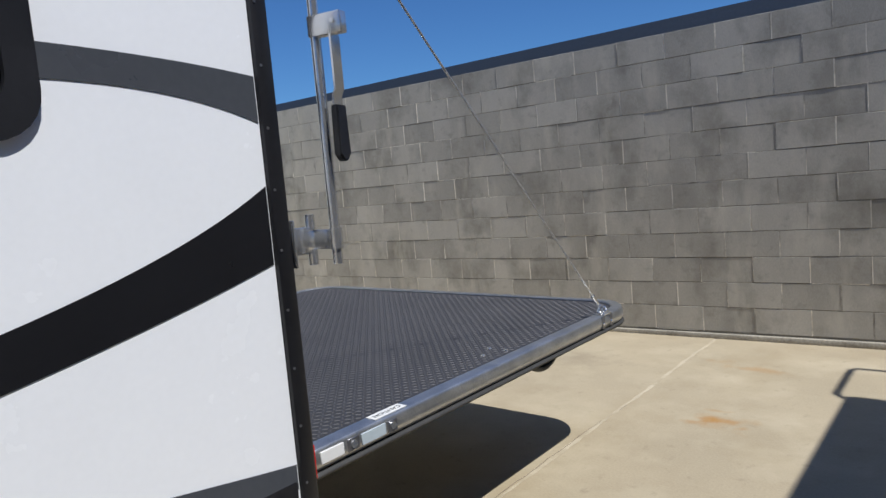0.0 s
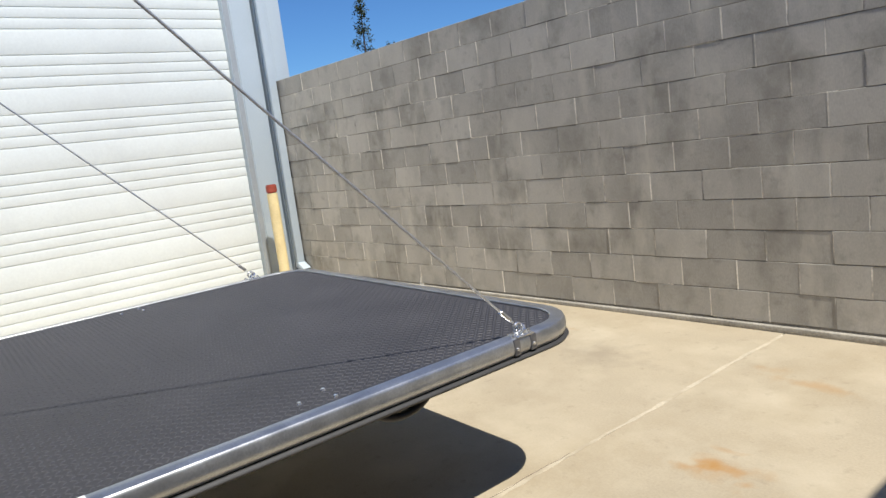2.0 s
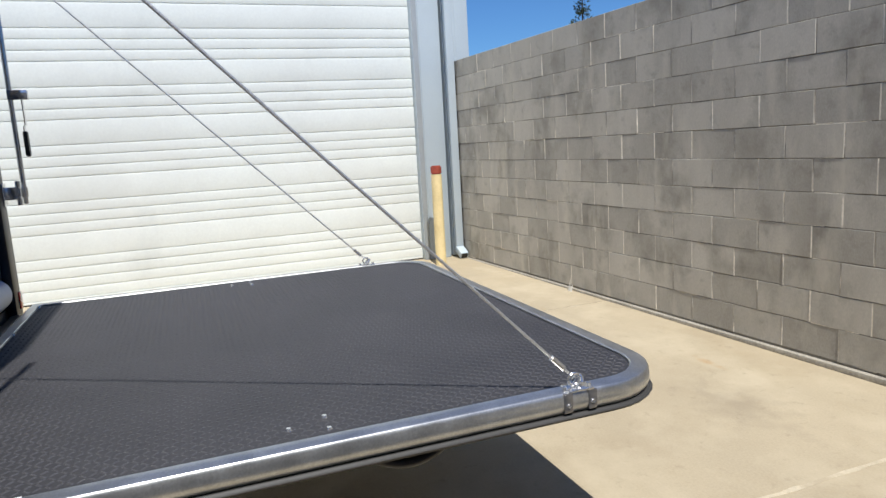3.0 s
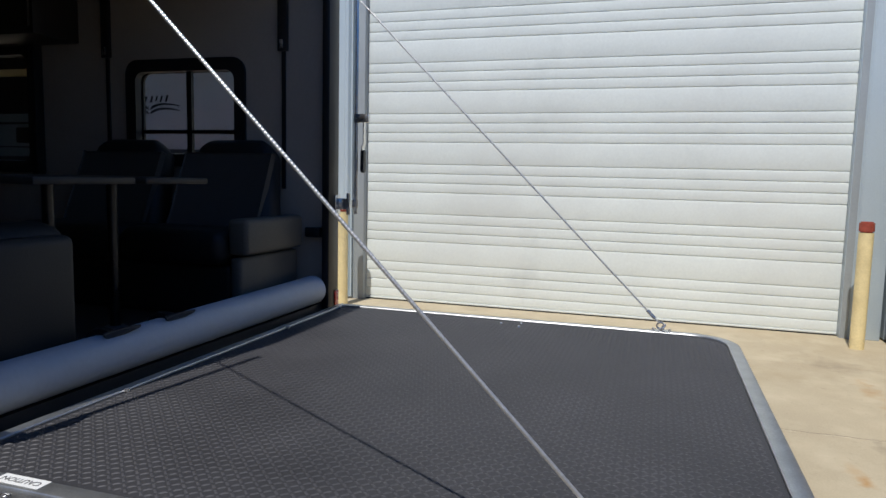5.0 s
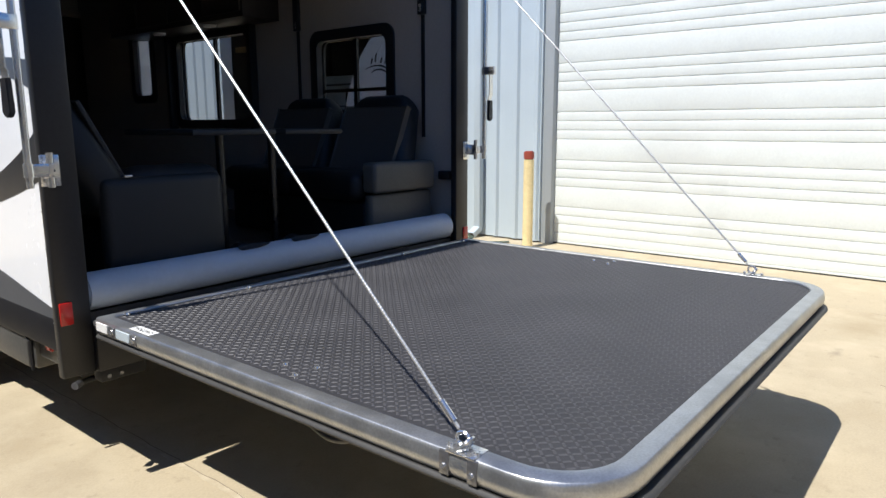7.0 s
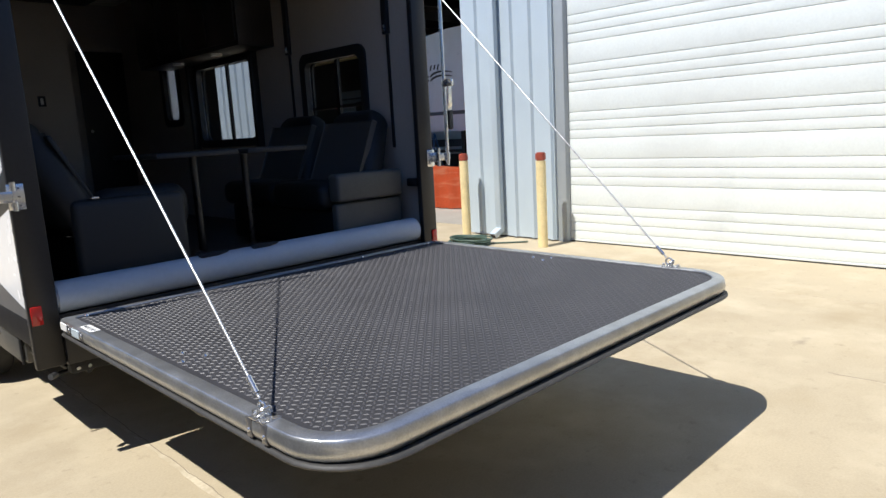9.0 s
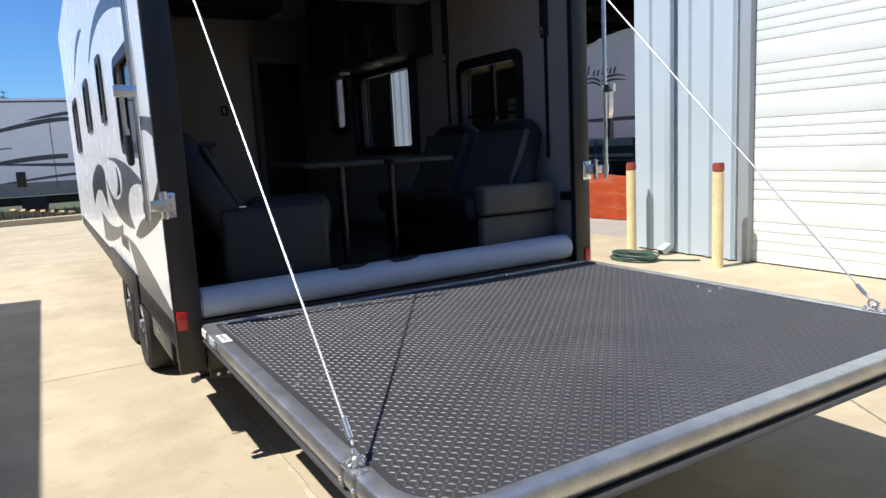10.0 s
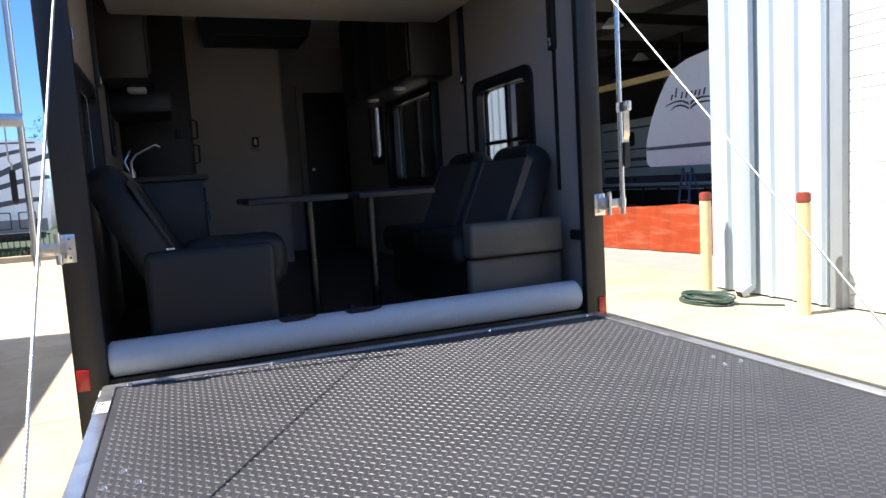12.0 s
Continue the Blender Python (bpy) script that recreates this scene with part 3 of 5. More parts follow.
decal(curve((-2.2, 1.07), (-2.8, 0.98), (-3.4, 0.95), (-4.2, 1.05)) + curve((-4.2, 0.78), (-3.6, 0.80), (-3.0, 0.86), (-2.25, 1.0)), DECAL_GREY)
decal(curve((-0.55, 2.30), (-1.3, 2.62), (-2.6, 2.72), (-3.5, 2.42)) + curve((-3.5, 2.38), (-2.6, 2.62), (-1.4, 2.50), (-0.55, 2.28)), DECAL_GREY)
decal(curve((-4.0, 2.76), (-4.6, 2.86), (-5.3, 2.80), (-6.0, 2.55)) + curve((-6.0, 2.50), (-5.3, 2.70), (-4.6, 2.74), (-4.0, 2.74)), DECAL_GREY)
for k in range(4):
    decal([(-1.95 - 0.13 * k, 0.99 - 0.01 * k), (-2.03 - 0.13 * k, 1.0), (-2.06 - 0.13 * k, 0.90), (-1.97 - 0.13 * k, 0.89)], DECAL_BLACK, 0.0025)
part("fender_skirt", box(HW + 0.002, HW + 0.02, -3.45, -1.55, 0.60, 0.78, 0.008), BLACK_TRIM, rv, "black fender skirt")

# ---- ramp door ----
ramp = thing("ramp_door", "lowered ramp door with black rubber tread and aluminium edge", "ramp door")
RT = 0.735


def corner_outline(x, y0, y1, r, r0, n=8):
    out = []
    for ca, cb, s, rr in ((x - r, y1 - r, 0, r), (-x + r, y1 - r, 90, r), (-x + r0, y0 + r0, 180, r0), (x - r0, y0 + r0, 270, r0)):
        for k in range(n + 1):
            t = radians(s + 90 * k / n)
            out.append((ca + rr * math.cos(t), cb + rr * math.sin(t)))
    return out


def sweep_frame(rows, bm=None):
    """Rows of (half width, y0, y1, corner radius, hinge corner radius, z) skinned one to the next."""
    out = bm or bmesh.new()
    loops = [[out.verts.new((a, b, z)) for a, b in corner_outline(x, y0, y1, r, r0)] for x, y0, y1, r, r0, z in rows]
    n = len(loops[0])
    for k in range(len(loops)):
        a, b = loops[k], loops[(k + 1) % len(loops)]
        for i in range(n):
            j = (i + 1) % n
            out.faces.new((a[i], a[j], b[j], b[i]))
    return out


part("edge_trim", sweep_frame([
    (1.152, 0.045, 2.088, 0.17, 0.02, RT - 0.003), (1.152, 0.045, 2.088, 0.17, 0.02, RT + 0.005), (1.155, 0.042, 2.091, 0.17, 0.02, RT + 0.0085), (1.201, 0.004, 2.138, 0.216, 0.02, RT + 0.0072),
    (1.2045, 0.002, 2.1415, 0.2195, 0.02, RT + 0.0045), (1.2075, 0.001, 2.1445, 0.2225, 0.02, RT - 0.004), (1.211, 0.0, 2.148, 0.226, 0.02, RT - 0.022),
    (1.2105, 0.0, 2.1475, 0.2255, 0.02, RT - 0.034), (1.206, 0.0, 2.143, 0.221, 0.02, RT - 0.047), (1.198, 0.0, 2.135, 0.213, 0.02, RT - 0.057), (1.18, 0.02, 2.12, 0.2, 0.02, RT - 0.063)]), ALU, ramp, "bright aluminium edge trim")
part("core", slab(corner_outline(1.19, 0.015, 2.125, 0.2, 0.02), "z", RT - 0.076, RT - 0.004), BLACK_TRIM, ramp, "black underside panel")
part("seal", sweep_frame([(1.17, 0.02, 2.11, 0.2, 0.02, RT - 0.064), (1.204, 0.0, 2.156, 0.234, 0.02, RT - 0.060), (1.210, 0.0, 2.164, 0.240, 0.02, RT - 0.064), (1.212, 0.0, 2.167, 0.243, 0.02, RT - 0.069), (1.208, 0.0, 2.160, 0.238, 0.02, RT - 0.076), (1.17, 0.02, 2.11, 0.2, 0.02, RT - 0.082)]), SEAL, ramp, "black rubber bulb seal")
mat_ob = part("tread_mat", slab(corner_outline(1.151, 0.046, 2.087, 0.169, 0.02), "z", RT - 0.0035, RT), RUBBER, ramp, "black rubber tread mat", smooth=False)


def tread():
    """Small raised bars, laid crosswise in turn, as one joined mesh."""
    P = 0.0225
    verts, faces = [], []
    nx, ny = int(2.29 / P), int(2.03 / P)
    for i in range(nx):
        for j in range(ny):
            x, y = -1.145 + (i + 0.5) * P, 0.05 + (j + 0.5) * P
            if y > 1.918 and abs(x) > 0.98 and (abs(x) - 0.982) ** 2 + (y - 1.918) ** 2 > 0.155 ** 2:
                continue
            l, w = 0.0115, 0.0040
            c, s = 0.7071, (0.7071 if (i + j) % 2 else -0.7071)
            b = len(verts)
            for k, (f, z) in enumerate(((1.0, 0.0), (0.35, 0.0021))):
                for dx, dy in ((-l * f, -w * f), (l * f, -w * f), (l * f, w * f), (-l * f, w * f)):
                    verts.append((x + dx * c - dy * s, y + dx * s + dy * c, RT + z - 0.0003 * (1 - k)))
            faces += [(b + 4, b + 5, b + 6, b + 7)] + [(b + k, b + (k + 1) % 4, b + 4 + (k + 1) % 4, b + 4 + k) for k in range(4)]
    me = bpy.data.meshes.new("tread_bars")
    me.from_pydata(verts, [], faces)
    me.materials.append(BARS)
    return me


tr = new("tread_bars", tread())
tr.parent = ramp
tagged(tr, kind="stuff")
for s in (1, -1):
    for bx, by in ((1.064, 0.995), (1.022, 1.098), (1.107, 1.095)):
        part("bolt", cyl((s * bx, by, RT), (s * bx, by, RT + 0.007), 0.0095, 10, 0.0065), STEEL, ramp)
    for bx in (0.53, 1.10):
        part("bolt", cyl((s * bx, 0.05, RT + 0.004), (s * bx, 0.05, RT + 0.013), 0.01, 8, 0.007), STEEL, ramp)
part("hinge", cyl((-1.2, -0.012, RT - 0.02), (1.2, -0.012, RT - 0.02), 0.012, 10), STEEL, ramp, "long steel piano hinge")


def strands(a, b, r, lay=0.055, step=0.0045):
    """Twisted wire rope: a six-lobed outline turning along its length."""
    d = (b - a).normalized()
    u = d.cross(Vector((1, 0, 0))).normalized()
    w = d.cross(u)
    out, rings = bmesh.new(), []
    n = int((b - a).length / step)
    for i in range(n + 1):
        turn = 2 * math.pi * i * step / lay
        ring_ = []
        for k in range(12):
            t = turn + math.pi * k / 6
            q = r * (1.015 if k % 2 == 0 else 0.95)
            ring_.append(out.verts.new(a + d * (i * step) + u * (q * math.cos(t)) + w * (q * math.sin(t))))
        rings.append(ring_)
    for p, q in zip(rings, rings[1:]):
        for k in range(12):
            out.faces.new((p[k], p[(k + 1) % 12], q[(k + 1) % 12], q[k]))
    return out


def cable(s):
    c = thing("support_cable", "galvanised wire cable holding up the ramp door", "cable", group="ramp support cables")
    lo, hi = Vector((s * 1.180, 1.775, RT + 0.055)), Vector((s * 1.175, -0.27, 2.84))
    part("wire", strands(lo, hi, 0.0043), CABLE, c)
    d = (hi - lo).normalized()
    part("ferrule", cyl(lo + d * 0.02, lo + d * 0.075, 0.009, 10), STEEL, c)
    part("shackle", tube([(s * 1.183, 1.79 + 0.018 * math.cos(a), RT + 0.034 + 0.017 * math.sin(a)) for a in [k * math.pi / 8 for k in range(16)]], 0.005, 8, closed=True), STEEL, c)
    part("eye_ring", tube([(s * (1.183 + 0.02 * math.cos(a)), 1.80 + 0.012 * math.sin(a), RT + 0.024 + 0.016 * math.sin(a)) for a in [k * math.pi / 8 for k in range(16)]], 0.006, 8, closed=True), STEEL, c)
    part("base_plate", box(s * 1.183 - 0.03, s * 1.183 + 0.03, 1.76, 1.84, RT + 0.006, RT + 0.012, 0.002), STEEL, c)


cable(1)
cable(-1)


def rod(s, turn):
    """Cam-lock rod swung out on its bracket beside the rear post, its handle turned about the rod."""
    r = thing("lock_rod", "steel cam-lock rod with a black-gripped handle on the rear post", "lock rod", group="door lock rods")
    x, y = s * 1.383, 0.012
    part("bar", cyl((x, y, 1.258), (x, y, 3.2), 0.0125, 18), STEEL, r)
    part("plate", box(s * 1.285 - 0.034, s * 1.285 + 0.034, RY + 0.001, RY + 0.007, 1.255, 1.372, 0.002), STEEL, r)
    for rx, rz in ((0.012, 1.275), (0.012, 1.313), (0.012, 1.352)):
        part("rivet", cyl((s * (1.285 - rx), RY + 0.006, rz), (s * (1.285 - rx), RY + 0.010, rz), 0.005, 8), RIM, r)
    part("bracket", box(min(s * 1.306, x), max(s * 1.306, x), y - 0.010, y - 0.005, 1.295, 1.343, 0.002), STEEL, r)
    part("hinge_knuckle", cyl((s * 1.306, y - 0.012, 1.256), (s * 1.306, y - 0.012, 1.294), 0.0125, 14), STEEL, r)
    part("hinge_knuckle", cyl((s * 1.306, y - 0.012, 1.344), (s * 1.306, y - 0.012, 1.382), 0.0125, 14), STEEL, r)
    part("hinge_arm", box(s * 1.306 - 0.008, s * 1.306 + 0.008, RY + 0.005, y - 0.002, 1.285, 1.352, 0.003), STEEL, r)
    part("sleeve", cyl((x, y, 1.293), (x, y, 1.347), 0.0175, 18, bev=0.003), STEEL, r)
    m = Matrix.Translation((x, y, 0)) @ Matrix.Rotation(radians(turn), 4, "Z")

    def piece(name, bm, material, label=""):
        bm.transform(m)
        part(name, bm, material, r, label)

    piece("handle_block", box(-0.014, 0.014, -0.012, 0.082, 1.80, 1.85, 0.003), STEEL)
    piece("pin", cyl((-0.02, 0.062, 1.828), (0.02, 0.062, 1.828), 0.006, 8), STEEL)
    lever = bmesh.new()
    prof = [(0.050, 1.80), (0.050, 1.672), (0.042, 1.660), (0.042, 1.630)]
    rows = [[lever.verts.new((w, a + d, z)) for a, z in prof] for w, d in ((-0.018, 0), (0.018, 0), (0.018, 0.005), (-0.018, 0.005))]
    for k in range(4):
        a, b = rows[k], rows[(k + 1) % 4]
        for q in range(3):
            lever.faces.new((a[q], a[q + 1], b[q + 1], b[q]))
    lever.faces.new([w[0] for w in rows])
    lever.faces.new([w[-1] for w in rows][::-1])
    piece("lever", lever, STEEL)
    grip = slab([(-0.019, 1.637), (0.019, 1.637)] + [(0.019 * math.cos(a), 1.522 - 0.018 * math.sin(a)) for a in [math.pi * k / 10 for k in range(11)]], "y", 0.035, 0.056)
    bmesh.ops.bevel(grip, geom=[e for e in grip.edges if abs(e.verts[0].co.y - e.verts[1].co.y) < 1e-6], offset=0.004, segments=2, affect="EDGES")
    piece("grip", grip, BLACK_TRIM, "black rubber grip")


rod(1, -77)
rod(-1, 0)

# ---- trailer interior ----
roll = thing("vinyl_roll", "rolled-up white vinyl screen strapped along the rear sill", "roll")
part("roll", cyl((-1.165, -0.15, FZ + 0.084), (1.183, -0.15, FZ + 0.079), 0.082, 28, 0.077, bev=0.01), ROLL, roll)
for sx in (0.10, 0.42):
    part("strap", tube([(sx, -0.15 + 0.086 * math.cos(a), FZ + 0.084 + 0.084 * math.sin(a)) for a in [math.pi * (0.36 + 0.06 * k) for k in range(11)]], 0.019, 6), BLACK_TRIM, roll, "black strap")

for sx, n in ((0.10, 1), (0.42, -1)):
    flap = slab([(sx - 0.14, 0.012), (sx - 0.02, 0.020), (sx + 0.05, 0.016), (sx + 0.035, -0.004), (sx - 0.015, -0.030), (sx - 0.05, -0.012), (sx - 0.13, 0.002)], "y", -0.006, 0.006)
    bmesh.ops.bevel(flap, geom=flap.edges[:], offset=0.003, segments=1, affect="EDGES")
    flap.transform(Matrix.Translation((0, -0.112, FZ + 0.160)) @ Matrix.Rotation(radians(-28), 4, "X"))
    part("strap_flap", flap, BLACK_TRIM, roll, "loose black strap end")

part("partition", box(-0.27, IW - 0.002, -4.25, -4.17, FZ, 3.198), INNER, rv, "grey partition wall")
part("hall_wall", box(-0.27, -0.21, -5.4, -4.251, FZ, 3.198), INNER, rv, "grey hallway wall")
part("partition", box(-IW + 0.002, -0.211, -5.48, -5.401, FZ, 3.198), INNER, rv, "grey partition wall")
part("bunk_platform", box(-1.15, 1.15, -1.95, -0.25, 2.70, 2.82, 0.02), CEIL, rv, "raised pale bunk platform")
for s in (1, -1):
    for yy in (-0.39, -1.67):
        part("bed_rail", box(min(s * (IW - 0.03), s * (IW - 0.001)), max(s * (IW - 0.03), s * (IW - 0.001)), yy - 0.03, yy + 0.03, 2.2, 3.15, 0.004), BLACK_TRIM, rv, "black bed-lift rail")
        part("rail_latch", box(min(s * (IW - 0.04), s * (IW - 0.03)), max(s * (IW - 0.04), s * (IW - 0.03)), yy - 0.012, yy + 0.012, 2.215, 2.265, 0.003), STEEL, rv, "small steel latch")
        part("strap", box(min(s * (IW - 0.012), s * (IW - 0.001)), max(s * (IW - 0.012), s * (IW - 0.001)), yy - 0.012, yy + 0.012, 1.4, 2.2), BLACK_TRIM, rv)


def sofa(s, y0, y1, seats, ARM, off, lean, back):
    """Reclining sofa: s is the side of the wall it stands against."""
    f = thing("sofa", "black and grey vinyl reclining sofa against the trailer wall", "sofa", group="facing sofas")
    X = lambda d: s * (IW - 0.03 - off - d)
    bx = lambda d0, d1, a, b, z0, z1, bev: box(min(X(d0), X(d1)), max(X(d0), X(d1)), a, b, z0, z1, bev, 3)
    part("base", bx(0.10, 0.60, y0, y1 - 0.09, FZ, FZ + 0.28, 0.03), LEATHER, f)
    w = (y1 - y0) / seats
    for k in range(seats):
        a = y0 + k * w
        part("seat", bx(0.15, 0.68, a + 0.006, min(a + w - 0.006, y1 - 0.09), FZ + 0.28, FZ + 0.46, 0.06), LEATHER, f)
        bm = box(-0.09, 0.09, a + 0.012, a + w - 0.012, 0, 0.62, 0.075, 4)
        for v in bm.verts:
            if v.co.z > 0.4:
                v.co.y += (a + w / 2 - v.co.y) * 0.35 * (v.co.z - 0.4) / 0.16
        tilt = Matrix.Translation((X(0.30 - back), 0, FZ + 0.36)) @ Matrix.Rotation(s * radians(lean), 4, "Y")
        bm.transform(tilt)
        b = part("backrest", bm, LEATHER, f)
        bm = box(-s * 0.104, -s * 0.08, a + 0.085, a + w - 0.085, 0.03, 0.50, 0.01, 2)
        bm.transform(tilt)
        # same grey vinyl, darkened on the s=+1 sofa to subdue its lit edges
        part("back_panel", bm, GREYVINYL if s < 0 else ARMDIM, b, "grey vinyl centre panel")
    if ARM is ARMDIM:
        part("arm", bx(0.05, 0.63, y1 - 0.085, y1, FZ + 0.02, FZ + 0.52, 0.035), ARM, f, "dark vinyl armrest end")
    else:
        part("arm", bx(0.06, 0.63, y1 - 0.085, y1 + 0.03, FZ + 0.335, FZ + 0.52, 0.025), ARM, f, "vinyl armrest box")
        part("end_panel", bx(0.05, 0.62, y1 - 0.08, y1 - 0.012, FZ + 0.02, FZ + 0.325, 0.02), ARM, f, "vinyl end panel")
    if ARM is ARMDIM:
        part("seat_bulge", bx(0.20, 0.71, y1 - 0.30, y1 - 0.088, FZ + 0.30, FZ + 0.56, 0.09), LEATHER, f, "padded seat end rising over the armrest")
        for k in (0, 1):
            part("buckle", bx(0.15, 0.185, y1 - 0.045, y1 - 0.03 + 0.022 * k, FZ + 0.498 + 0.024 * k, FZ + 0.508 + 0.024 * k, 0.002), STEEL, f, "small chrome buckle")


CHROME = mat("dim_chrome", (0.06, 0.06, 0.063), 0.3, 1.0, var=0.15, scale=8, bump=0.0)
# grey vinyl with the s=+1 sofa's shade put into its colour
ARMDIM = mat("dimmed_grey_vinyl", (0.013, 0.013, 0.013), 0.6, var=0.2, scale=10, fine=150, bump=0.2)
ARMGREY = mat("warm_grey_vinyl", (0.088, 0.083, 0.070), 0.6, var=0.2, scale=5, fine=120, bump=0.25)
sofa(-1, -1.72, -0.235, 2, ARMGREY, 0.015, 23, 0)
sofa(1, -1.52, -0.24, 2, ARMDIM, 0.15, 27, 0.14)
tb = thing("dinette_table", "folding dinette table on two silver pedestal legs between the sofas", "table", (0.0, -0.65, FZ))
for x0, x1 in ((-0.44, -0.022), (0.036, 0.53)):
    part("leaf", box(x0, x1, -0.36, 0.32, 0.695, 0.725, 0.01), ARMDIM, tb, "dark grey laminate leaf")
for lx in (0.18, -0.165):
    part("leg", cyl((lx, 0.0, 0.02), (lx, 0.0, 0.69), 0.024, 20), CHROME, tb, "silver pedestal leg")
    part("foot", cyl((lx, 0.0, 0), (lx, 0.0, 0.03), 0.085, 20, 0.04), RIM, tb)

# valance round the long window
vl = thing("window_valance", "black padded valance round the long window above the galley", "valance")
vy0, vy1, vz0, vz1 = LH[1]
part("head", box(-IW + 0.002, -IW + 0.10, vy0 - 0.10, vy1 + 0.10, vz1 + 0.045, vz1 + 0.14, 0.01), BLACK_TRIM, vl)
for ya in (vy0 - 0.10, vy1 + 0.045):
    part("side", box(-IW + 0.002, -IW + 0.07, ya, ya + 0.055, vz0 - 0.06, vz1 + 0.044, 0.008), BLACK_TRIM, vl)

# galley
fr = thing("refrigerator", "tall dark built-in refrigerator cabinet with black loop handles beside the galley", "refrigerator")
part("body", box(0.665, 1.24, -4.165, -3.5, FZ, 3.19, 0.006), DARKWOOD, fr)
for z0, z1, hz in ((FZ + 0.1, 1.97, 1.87), (1.98, 3.1, 2.09)):
    d = part("door", box(0.645, 0.664, -4.15, -3.52, z0, z1, 0.006), GREYVINYL, fr, "dark grey door")
    part("handle", tube([(0.645, -3.56, hz - 0.085), (0.605, -3.56, hz - 0.075), (0.605, -3.56, hz + 0.075), (0.645, -3.56, hz + 0.085)], 0.011, 8), BLACK_TRIM, d, "black loop handle")
so = thing("socket_plate", "small black socket plate on the refrigerator cabinet side", "socket", (0.77, -3.498, 2.05))
part("plate", box(-0.03, 0.03, 0, 0.006, -0.045, 0.045, 0.002), BLACK_TRIM, so)
gc = thing("galley_cabinet", "dark wood galley cabinet below a grey worktop", "cabinet")
part("body", box(0.66, 1.24, -3.46, -2.0, FZ, 1.60, 0.006), DARKWOOD, gc)
for k in range(3):
    d = part("door", box(0.645, 0.659, -3.44 + 0.48 * k, -3.0 + 0.48 * k, FZ + 0.1, 1.55, 0.005), DARKWOOD, gc)
    part("handle", cyl((0.635, -3.05 + 0.48 * k, 1.3), (0.635, -3.05 + 0.48 * k, 1.45), 0.006, 8), STEEL, d)
wt = thing("worktop", "grey laminate galley worktop", "worktop")
part("slab", box(0.62, 1.243, -3.46, -1.98, 1.602, 1.64, 0.01), GREYVINYL, wt)
fa = thing("faucet", "chrome high-arc kitchen faucet on the worktop", "faucet", (1.12, -2.3, 1.642))
part("base", cyl((0, 0, 0), (0, 0, 0.05), 0.025, 14), STEEL, fa)
part("spout", tube([(0, 0, 0.04), (0, 0, 0.12), (-0.04, 0, 0.17), (-0.10, 0, 0.20), (-0.17, 0, 0.235), (-0.20, 0, 0.215)], 0.011, 10), STEEL, fa)
part("lever", tube([(0.02, 0, 0.05), (0.04, 0, 0.12), (0.0, 0, 0.20)], 0.008, 8), STEEL, fa)
uc = thing("wall_cabinet", "dark wood wall cabinet above the galley", "cabinet", group="wall cabinets")
part("body", box(0.945, 1.243, -3.46, -1.98, 2.30, 3.19, 0.006), DARKWOOD, uc)
for k in range(3):
    part("door", box(0.927, 0.943, -3.44 + 0.49 * k, -2.98 + 0.49 * k, 2.33, 3.15, 0.005), DARKWOOD, uc)
uc = thing("wall_cabinet", "dark wood wall cabinet above the slide-out window", "cabinet", group="wall cabinets")
part("body", box(-1.243, -0.90, -4.0, -1.9, 2.30, 3.19, 0.006), DARKWOOD, uc)
for k in range(4):
    part("door", box(-0.898, -0.882, -3.98 + 0.52 * k, -3.48 + 0.52 * k, 2.34, 3.15, 0.005), DARKWOOD, uc)
hd = thing("cooker_hood", "black cooker hood with a pale lamp under the wall cabinet", "cooker hood")
part("body", box(0.81, 1.243, -3.2, -2.5, 2.13, 2.297, 0.02), BLACK_TRIM, hd)
part("lamp_lens", box(0.97, 1.10, -2.49, -2.36, 2.262, 2.297, 0.01), PAPER, hd, "pale lamp lens")
ac = thing("ceiling_air_unit", "dark ceiling air-conditioning unit by the partition", "air conditioner")
part("body", slab([(-0.53, 3.198), (-0.47, 2.93), (0.45, 2.93), (0.50, 3.198)], "y", -4.12, -3.5), BLACK_TRIM, ac)
for k in range(6):
    part("louvre", box(-0.40, 0.37, -4.0 + 0.08 * k, -3.96 + 0.08 * k, 2.916, 2.929), CHASSIS, ac)
dd = thing("door_1", "dark wood cabin door in the partition", "door", kind="structure")
part("leaf", box(-1.242, -0.712, -5.399, -5.36, FZ + 0.01, 2.65, 0.006), DARKWOOD, dd)
part("door_frame", box(-0.708, -0.63, -5.399, -5.35, FZ + 0.01, 2.72, 0.004), INNER, dd, "taupe door casing")
part("door_frame", box(-1.242, -0.709, -5.399, -5.35, 2.653, 2.72, 0.004), INNER, dd, "taupe door casing")
part("door_handle", cyl((-0.77, -5.358, 1.72), (-0.77, -5.32, 1.72), 0.02, 12), STEEL, dd)
ol = thing("light_switch", "small pale switch plate on the partition", "switch", (0.03, -4.168, 2.0))
part("plate", box(-0.035, 0.035, 0, 0.006, -0.05, 0.05, 0.002), BLACK_TRIM, ol)
part("rocker", box(-0.012, 0.014, 0.006, 0.010, -0.03, 0.03, 0.001), PAPER, ol)
sh = thing("corner_bracket", "small black bracket on the rear wall edge", "bracket")
part("block", box(-1.243, -1.19, -0.23, -0.13, 1.12, 1.18, 0.012), BLACK_TRIM, sh)
for px_, py_ in ((-1.0, -2.5), (-1.0, -3.3)):
    ll = thing("reading_light", "small round pale reading light under the cabinet", "light", (px_, py_, 2.299), "reading lights")
    part("lens", cyl((0, 0, -0.02), (0, 0, 0), 0.05, 20, 0.055), PAPER, ll)

